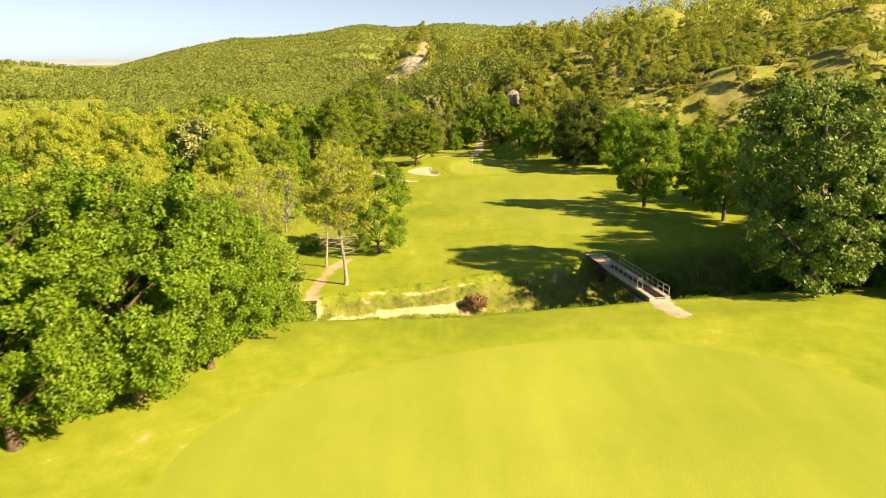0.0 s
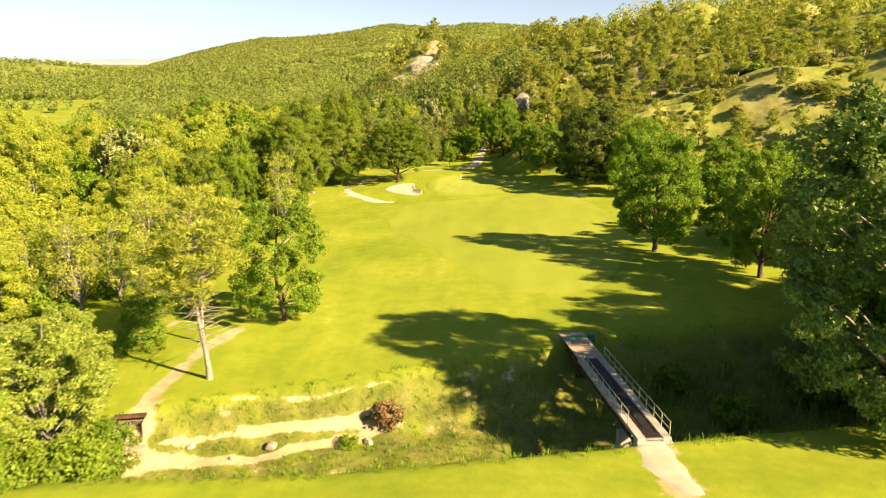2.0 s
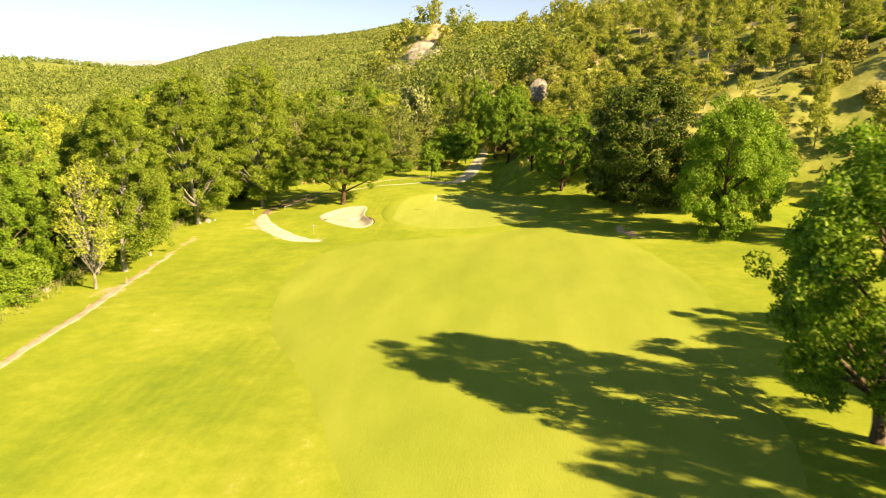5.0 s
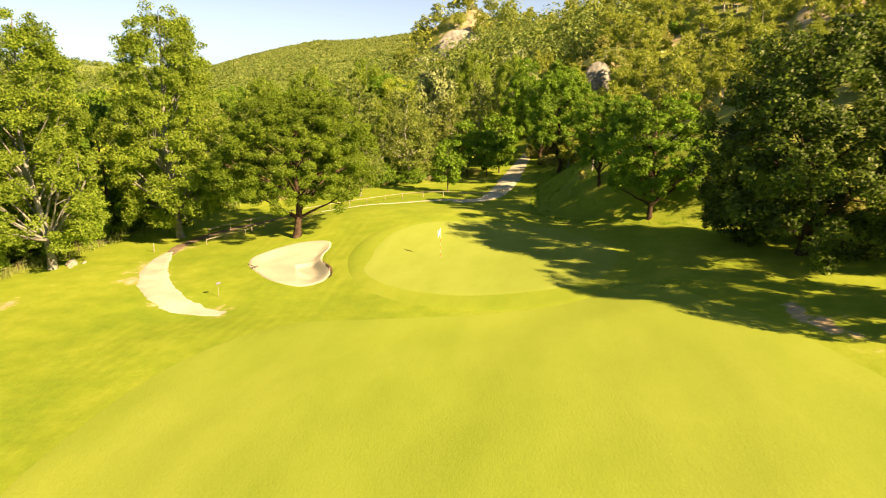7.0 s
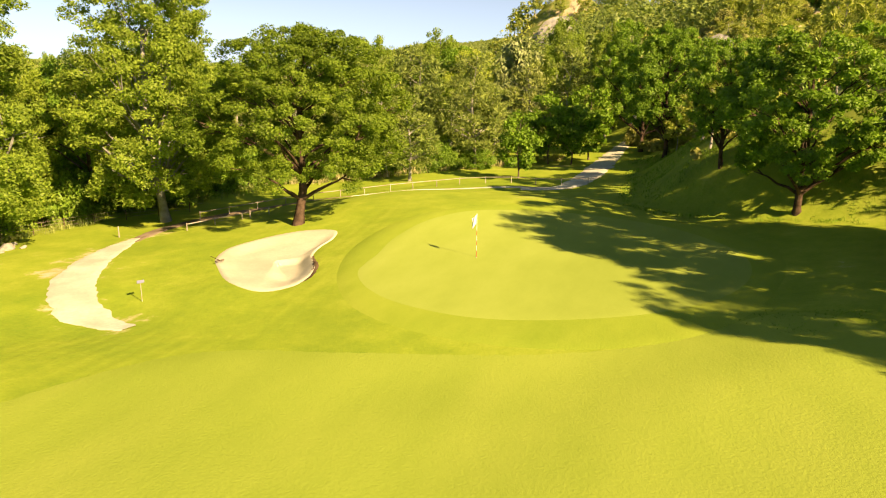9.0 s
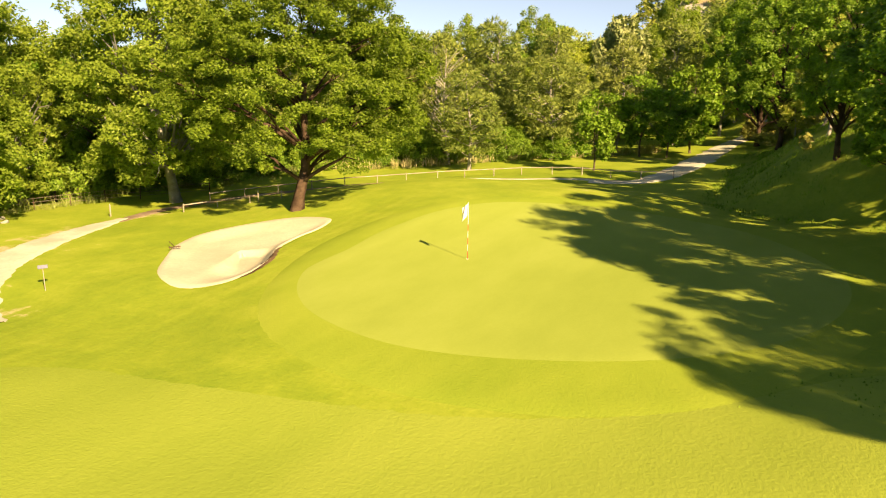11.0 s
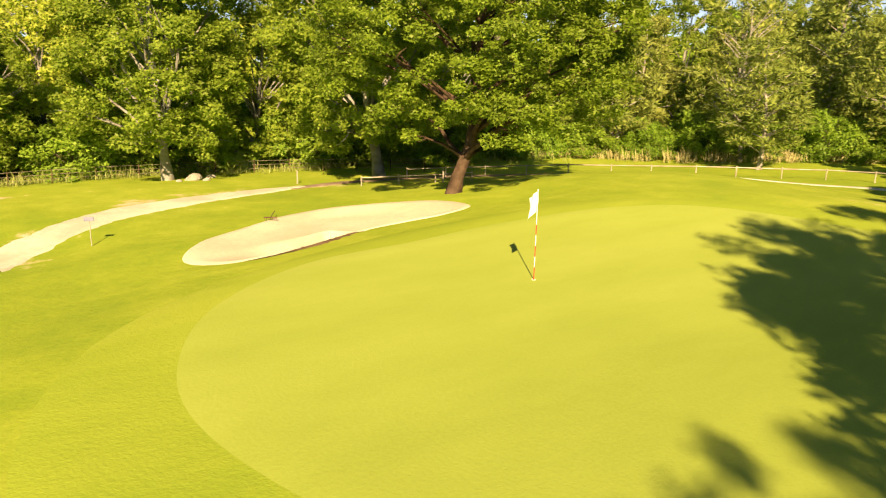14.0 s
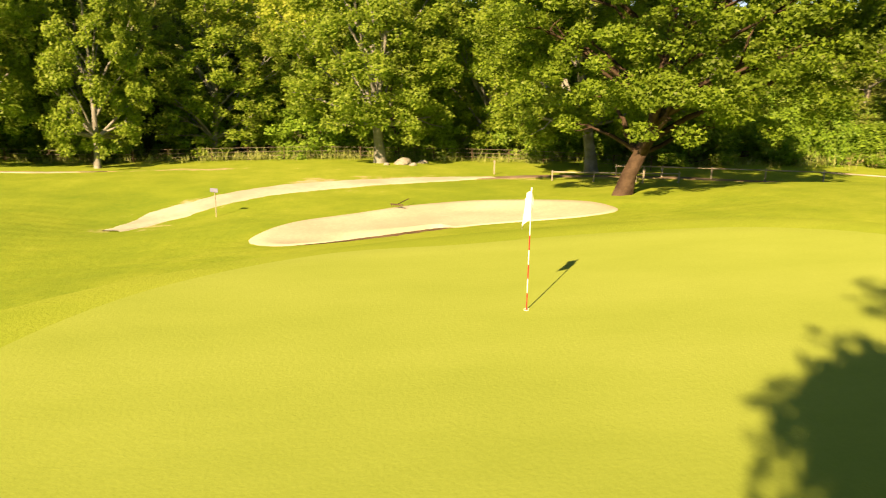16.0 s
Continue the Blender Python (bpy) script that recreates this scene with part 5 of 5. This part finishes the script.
def rock_face(x, y, z, wide, tall, turn, seed, material, label):
    """A broken cliff of stepped rock that leans back into the hill."""
    q = np.random.RandomState(seed)
    across, up = 26, 18
    u, v = np.meshgrid(np.linspace(-1, 1, across), np.linspace(0, 1, up))
    arch = np.sqrt(np.clip(1 - np.abs(u) ** 2.4, 0, 1))
    ledge = np.round(v * 5 + 0.5 * np.sin(u * 4 + seed)) / 5
    out = -0.34 * wide * (1 - u ** 2) * (1 - 0.75 * ledge) + 0.012 * wide * q.normal(size=u.shape)
    high = tall * arch * (v + 0.012 * q.normal(size=u.shape))
    verts = np.stack([u * wide * 0.5 + 0.008 * wide * q.normal(size=u.shape), out, high - 0.12 * tall], -1).reshape(-1, 3)
    ob = solid("rock_face", fast_mesh("rock_face", verts, grid_faces(across, up)), material)
    ob.matrix_basis = pose(x, y, z, 0, 0, turn)
    return tagged(ob, label, "cliff")


# ---- fences ----
def rail_fence(line, n, h=0.85):
    p = spline(line, n)
    root = new("rail_fence")
    base = Vector((*p[0], float(height(*p[0]))))
    root.matrix_basis = Matrix.Translation(base)
    spots = [Vector((*q, float(height(*q)))) - base for q in p]
    for s in spots:
        part("post", rod_bm(s + Vector((0, 0, -0.3)), s + Vector((0, 0, h + 0.05)), 0.04, 0.034, 8), M_TIMBER, root)
    for a, b in zip(spots, spots[1:]):
        for z in (h - 0.05,):
            part("rail", rod_bm(a + Vector((0, 0.06, z)), b + Vector((0, 0.06, z)), 0.036, 0.032, 7), M_TIMBER, root)
    return tagged(root, "low weathered pole fence behind the putting green", "fence")


rail_fence([(-17.2, 189.6), (-13.6, 195.0), (-8.6, 201.4), (-4.8, 205.4), (-1.3, 208.6), (3.0, 209.4), (7.2, 208.4), (10.8, 208.0)], 16, 0.62)


rail_fence([(-15.6, 185.6), (-13.8, 188.4), (-11.8, 190.6)], 4, 0.5)


def wire_fence(line, n):
    p = spline(line, n)
    root = new("wire_fence")
    base = Vector((*p[0], float(height(*p[0]))))
    root.matrix_basis = Matrix.Translation(base)
    spots = [Vector((*q, float(height(*q)))) - base for q in p]
    for s in spots:
        part("post", rod_bm(s + Vector((0, 0, -0.3)), s + Vector((0.02, 0, 0.85)), 0.032, 0.03, 7), M_DARKWOOD, root)
    for a, b in zip(spots, spots[1:]):
        for z in (0.28, 0.54, 0.8):
            part("wire", rod_bm(a + Vector((0, 0, z)), b + Vector((0, 0, z)), 0.012, 0.012, 5), M_WIRE, root)
    return tagged(root, "low wire fence on dark posts before the wood", "fence")


rock_face(-14, 391, 18.5, 18, 10.5, 8, 3, M_ROCK, "pale limestone cliff among pines on the hill")
rock_face(-26, 386, 13.5, 11, 6, 20, 5, M_ROCK, "lower pale limestone outcrop beside the cliff")
rock_face(25.5, 267, 11.0, 6.0, 5.4, 15, 7, M_GREYROCK, "grey rock face above the wood, toned down as shade")


wire_fence([(-26.0, 140), (-27.2, 152), (-27.6, 164), (-27.4, 172), (-27.4, 181), (-25.5, 188), (-20.5, 193)], 24)


# ---- the bridge over the gully ----
def footbridge():
    a, b = Vector((21.3, 67.3, 3.55)), Vector((18.7, 87.0, 2.75))
    root = new("footbridge")
    length = (b - a).length
    way = (b - a).normalized()
    right = way.cross(Vector((0, 0, 1))).normalized()
    root.matrix_basis = Matrix.Translation(a) @ Matrix((right, way, right.cross(way))).transposed().to_4x4()
    half = 1.08
    mat_end = 0.68
    for side in (-1, 1):
        part("side_beam", box_bm(side * (half - 0.27), length * mat_end / 2, 0.0, 0.54, length * mat_end, 0.24, 0.02), M_CONCRETE, root, "pale concrete edge slab")
        part("girder", box_bm(side * (half - 0.30), length / 2, -0.18, 0.14, length - 0.4, 0.12, 0.01), M_DARKWOOD, root, "dark steel girder")
        part("bottom_chord", box_bm(side * (half - 0.30), length / 2, -0.78, 0.12, length - 1.2, 0.10, 0.01), M_DARKWOOD, root, "dark steel chord")
        bays = 14
        for k in range(bays):
            y0, y1 = 0.7 + k * (length - 1.4) / bays, 0.7 + (k + 1) * (length - 1.4) / bays
            low, high = (-0.76, -0.2) if k % 2 else (-0.2, -0.76)
            part("brace", rod_bm((side * (half - 0.30), y0, low), (side * (half - 0.30), y1, high), 0.035, 0.035, 6), M_DARKWOOD, root)
    plank = {}
    count = 66
    step = length / count
    for k in range(count):
        wide = 2 * half if (k + 0.5) / count > mat_end else 2 * half - 1.06
        if wide not in plank:
            ob = plank[wide] = part("plank", box_bm(0, 0, 0, wide, step - 0.025, 0.06, 0.006), M_TIMBER, root, "grey timber plank")
        else:
            ob = new("plank", plank[wide].data)
            ob.parent = root
        ob.location = (0.012 * math.sin(k * 5.1), (k + 0.5) * step, (0.085 if wide > 2 else 0.04) + 0.006 * math.sin(k * 2.3))
    part("mat", box_bm(0, length * mat_end / 2 + 0.1, 0.086, 0.96, length * mat_end - 0.1, 0.02, 0.004), M_RUBBER, root, "black rubber mat")
    part("end_plate", box_bm(0, length * 0.925, 0.145, 1.9, 0.5, 0.05, 0.01), M_GREENBOX, root, "green metal plate")
    part("side_box", box_bm(half + 0.35, length * 0.93, 0.1, 0.55, 0.6, 0.7, 0.03), M_GREENBOX, root, "green metal box beside the deck")
    for side, start, stop, posts in ((-1, 1.9, 0.62, 9), (1, 0.25, 0.68, 11)):
        x = side * (half - 0.05)
        ys_ = [start + k * (length * stop - start) / (posts - 1) for k in range(posts)]
        for y in ys_:
            part("rail_post", rod_bm((x, y, 0.05), (x, y, 1.05), 0.034, 0.034, 8), M_STEEL, root)
        for z in (0.55, 1.05):
            part("handrail", rod_bm((x, ys_[0] - 0.05, z), (x, ys_[-1] + 0.05, z), 0.03, 0.03, 8), M_STEEL, root)
    part("pier", box_bm(-0.75, 3.2, -2.6, 0.9, 0.55, 3.4, 0.03), M_CONCRETE, root, "pale concrete pier")
    part("pier", box_bm(0.75, 3.2, -2.6, 0.5, 0.55, 3.4, 0.03), M_CONCRETE, root, "pale concrete pier")
    part("pier_foot", box_bm(-0.95, 2.5, -2.5, 1.3, 0.9, 1.6, 0.12), M_CONCRETE, root, "pale concrete footing")
    part("pier", box_bm(0.0, 16.4, -2.2, 0.9, 0.3, 2.8, 0.03), M_DARKWOOD, root, "dark stained pier")
    part("abutment", box_bm(0, 0.2, -0.75, 2.3, 0.7, 1.3, 0.04), M_CONCRETE, root)
    part("abutment", box_bm(0, length - 0.2, -0.75, 2.3, 0.7, 1.3, 0.04), M_CONCRETE, root)
    return tagged(root, "narrow concrete-edged footbridge with steel railings over the gully", "bridge")


footbridge()


# ---- culvert grating in the gully ----
def culvert_grate(x, y, turn):
    root = new("culvert_grate")
    root.matrix_basis = pose(x, y, float(height(x, y)) - 0.55, 0, 0, turn)
    # black panel paints the darkness of the culvert behind the bars
    part("back_wall", box_bm(-0.1, 1.15, 0.9, 2.0, 0.35, 2.0, 0.05), M_BLACK, root, "black panel standing for the culvert's dark inside")
    part("lintel", box_bm(-0.1, 1.05, 1.95, 2.3, 0.6, 0.16, 0.05), M_DARKWOOD, root, "dark timber lintel")
    for side in (-1, 1):
        part("side_wall", box_bm(-0.1 + side * 1.05, 0.7, 0.6, 0.22, 1.2, 2.3, 0.05), M_EARTH, root, "earth-stained side wall")
        part("frame_rail", rod_bm((side * 0.86, -0.35, 0.0), (side * 0.86, 0.8, 1.7), 0.04, 0.04, 6), M_WIRE, root)
    part("frame_rail", rod_bm((-0.9, 0.8, 1.7), (0.9, 0.8, 1.7), 0.04, 0.04, 6), M_WIRE, root)
    for k in range(12):
        part("bar", rod_bm((-0.77 + 0.14 * k, -0.35, 0.0), (-0.77 + 0.14 * k, 0.8, 1.7), 0.02, 0.02, 6), M_WIRE, root)
    part("sill", box_bm(0, -0.6, 0.1, 2.4, 0.9, 0.5, 0.08), M_EARTH, root, "sandy concrete sill")
    return tagged(root, "slanting metal grating over a dark culvert in the gully bank", "grating")


culvert_grate(-14.4, 72.7, 12)


# ---- rough plants in the gully and grass tufts ----
def tufts(name, spots, blades, h, width, material, label, seed):
    q = np.random.RandomState(seed)
    spots = np.array(spots)
    k = np.repeat(np.arange(len(spots)), blades)
    n = len(k)
    base = np.column_stack([spots[k] + q.normal(size=(n, 2)) * 0.16, np.zeros(n)])
    base[:, 2] = height(base[:, 0], base[:, 1]) - 0.03
    turn = q.uniform(0, math.tau, n)
    tall = h * q.uniform(0.5, 1.2, n) * np.repeat(q.uniform(0.6, 1.2, len(spots)), blades)
    lean = np.column_stack([np.cos(turn), np.sin(turn), 0 * turn]) * (tall * q.uniform(0.1, 0.6, n))[:, None]
    side = np.column_stack([-np.sin(turn), np.cos(turn), 0 * turn]) * width
    tip = base + lean + np.array([0, 0, 1]) * tall[:, None]
    mid = base + lean * 0.35 + np.array([0, 0, 0.55]) * tall[:, None]
    verts = np.stack([base, mid - side, tip, mid + side], 1).reshape(-1, 3)
    return tagged(solid(name, fast_mesh(name, verts, np.arange(len(verts)).reshape(-1, 4), False), material), label, "grass", kind="stuff")


def in_gully(x, y):
    return (y > gully_near(x) - 2.0) & (y < gully_far(x) + 1.5) & (bareness(x, y) < 0.35)


tufts("gully_grass", scattered(6500, -30, 60, 58, 94, in_gully), 8, 0.42, 0.02, L_BUSH, "tall green grass on the gully's banks", 3)
tufts("reeds", scattered(900, 20, 46, 70, 92, lambda x, y: (y > gully_near(x) + 2) & (y < gully_far(x) - 2)), 9, 1.3, 0.03, L_REED, "reeds in the gully bed", 4)
tufts("edge_grass", scattered(2600, -36, -17, 66, 205, lambda x, y: np.abs(x - np.interp(y, [66, 95, 130, 160, 190, 205], [-24, -25, -27, -30, -29, -22]) - 1.5) < 2.2), 7, 0.8, 0.025, L_REED, "tall yellow grass along the wood", 5)
tufts("bank_grass", scattered(15000, 14, 52, 150, 226, lambda x, y: (x > hill_foot(y) - 3) & (x < hill_foot(y) + 16) & (waves(x, y, 9, 77) > -0.4)), 8, 0.24, 0.016, L_OAK, "rough green grass on the bank", 6)
for n, (x, y, h, w) in enumerate([(3.7, 77.0, 1.7, 1.2), (-22.5, 70.5, 2.5, 2.2), (1.0, 75.0, 0.9, 0.8), (-16.8, 69.0, 1.6, 1.4), (30, 78.0, 2.2, 1.8), (38, 82, 2.4, 2.2), (45, 86, 2.6, 2.2), (27, 84, 1.5, 1.5)]):
    plant("shrub", x, y, h, w, 70 * n, 1 + n % 2, "dry brown brushwood heaped in the gully" if n == 0 else "", "bushes in the gully", L_DRY if n == 0 else None)

tufts("straw_grass", scattered(3200, -26, 6, 204, 232, lambda x, y: np.abs(y - np.interp(x, [-26, -20, -10, -3, 6], [205, 209, 215, 222, 229])) < 1.8), 8, 0.95, 0.028, L_STRAW, "dry tan grass along the wood behind the green", 15)
tufts("dry_verge", scattered(1800, -31, -24.5, 142, 188, lambda x, y: np.abs(x - np.interp(y, [142, 160, 175, 188], [-27.2, -28.6, -28.2, -26.2])) < 1.0), 9, 0.5, 0.011, L_REED, "dry tan grass at the foot of the wood", 16)
stake(35.6, 70.8, M_RED, 0.9)
tufts("weed_patch", scattered(900, 14, 28, 165, 175, lambda x, y: np.hypot((x - 21.5) / 4.5, (y - 170.2) / 2.0) < 0.8 + 0.3 * waves(x, y, 3, 88)), 6, 0.09, 0.025, L_BUSH, "patch of coarse clover beside the green", 9)
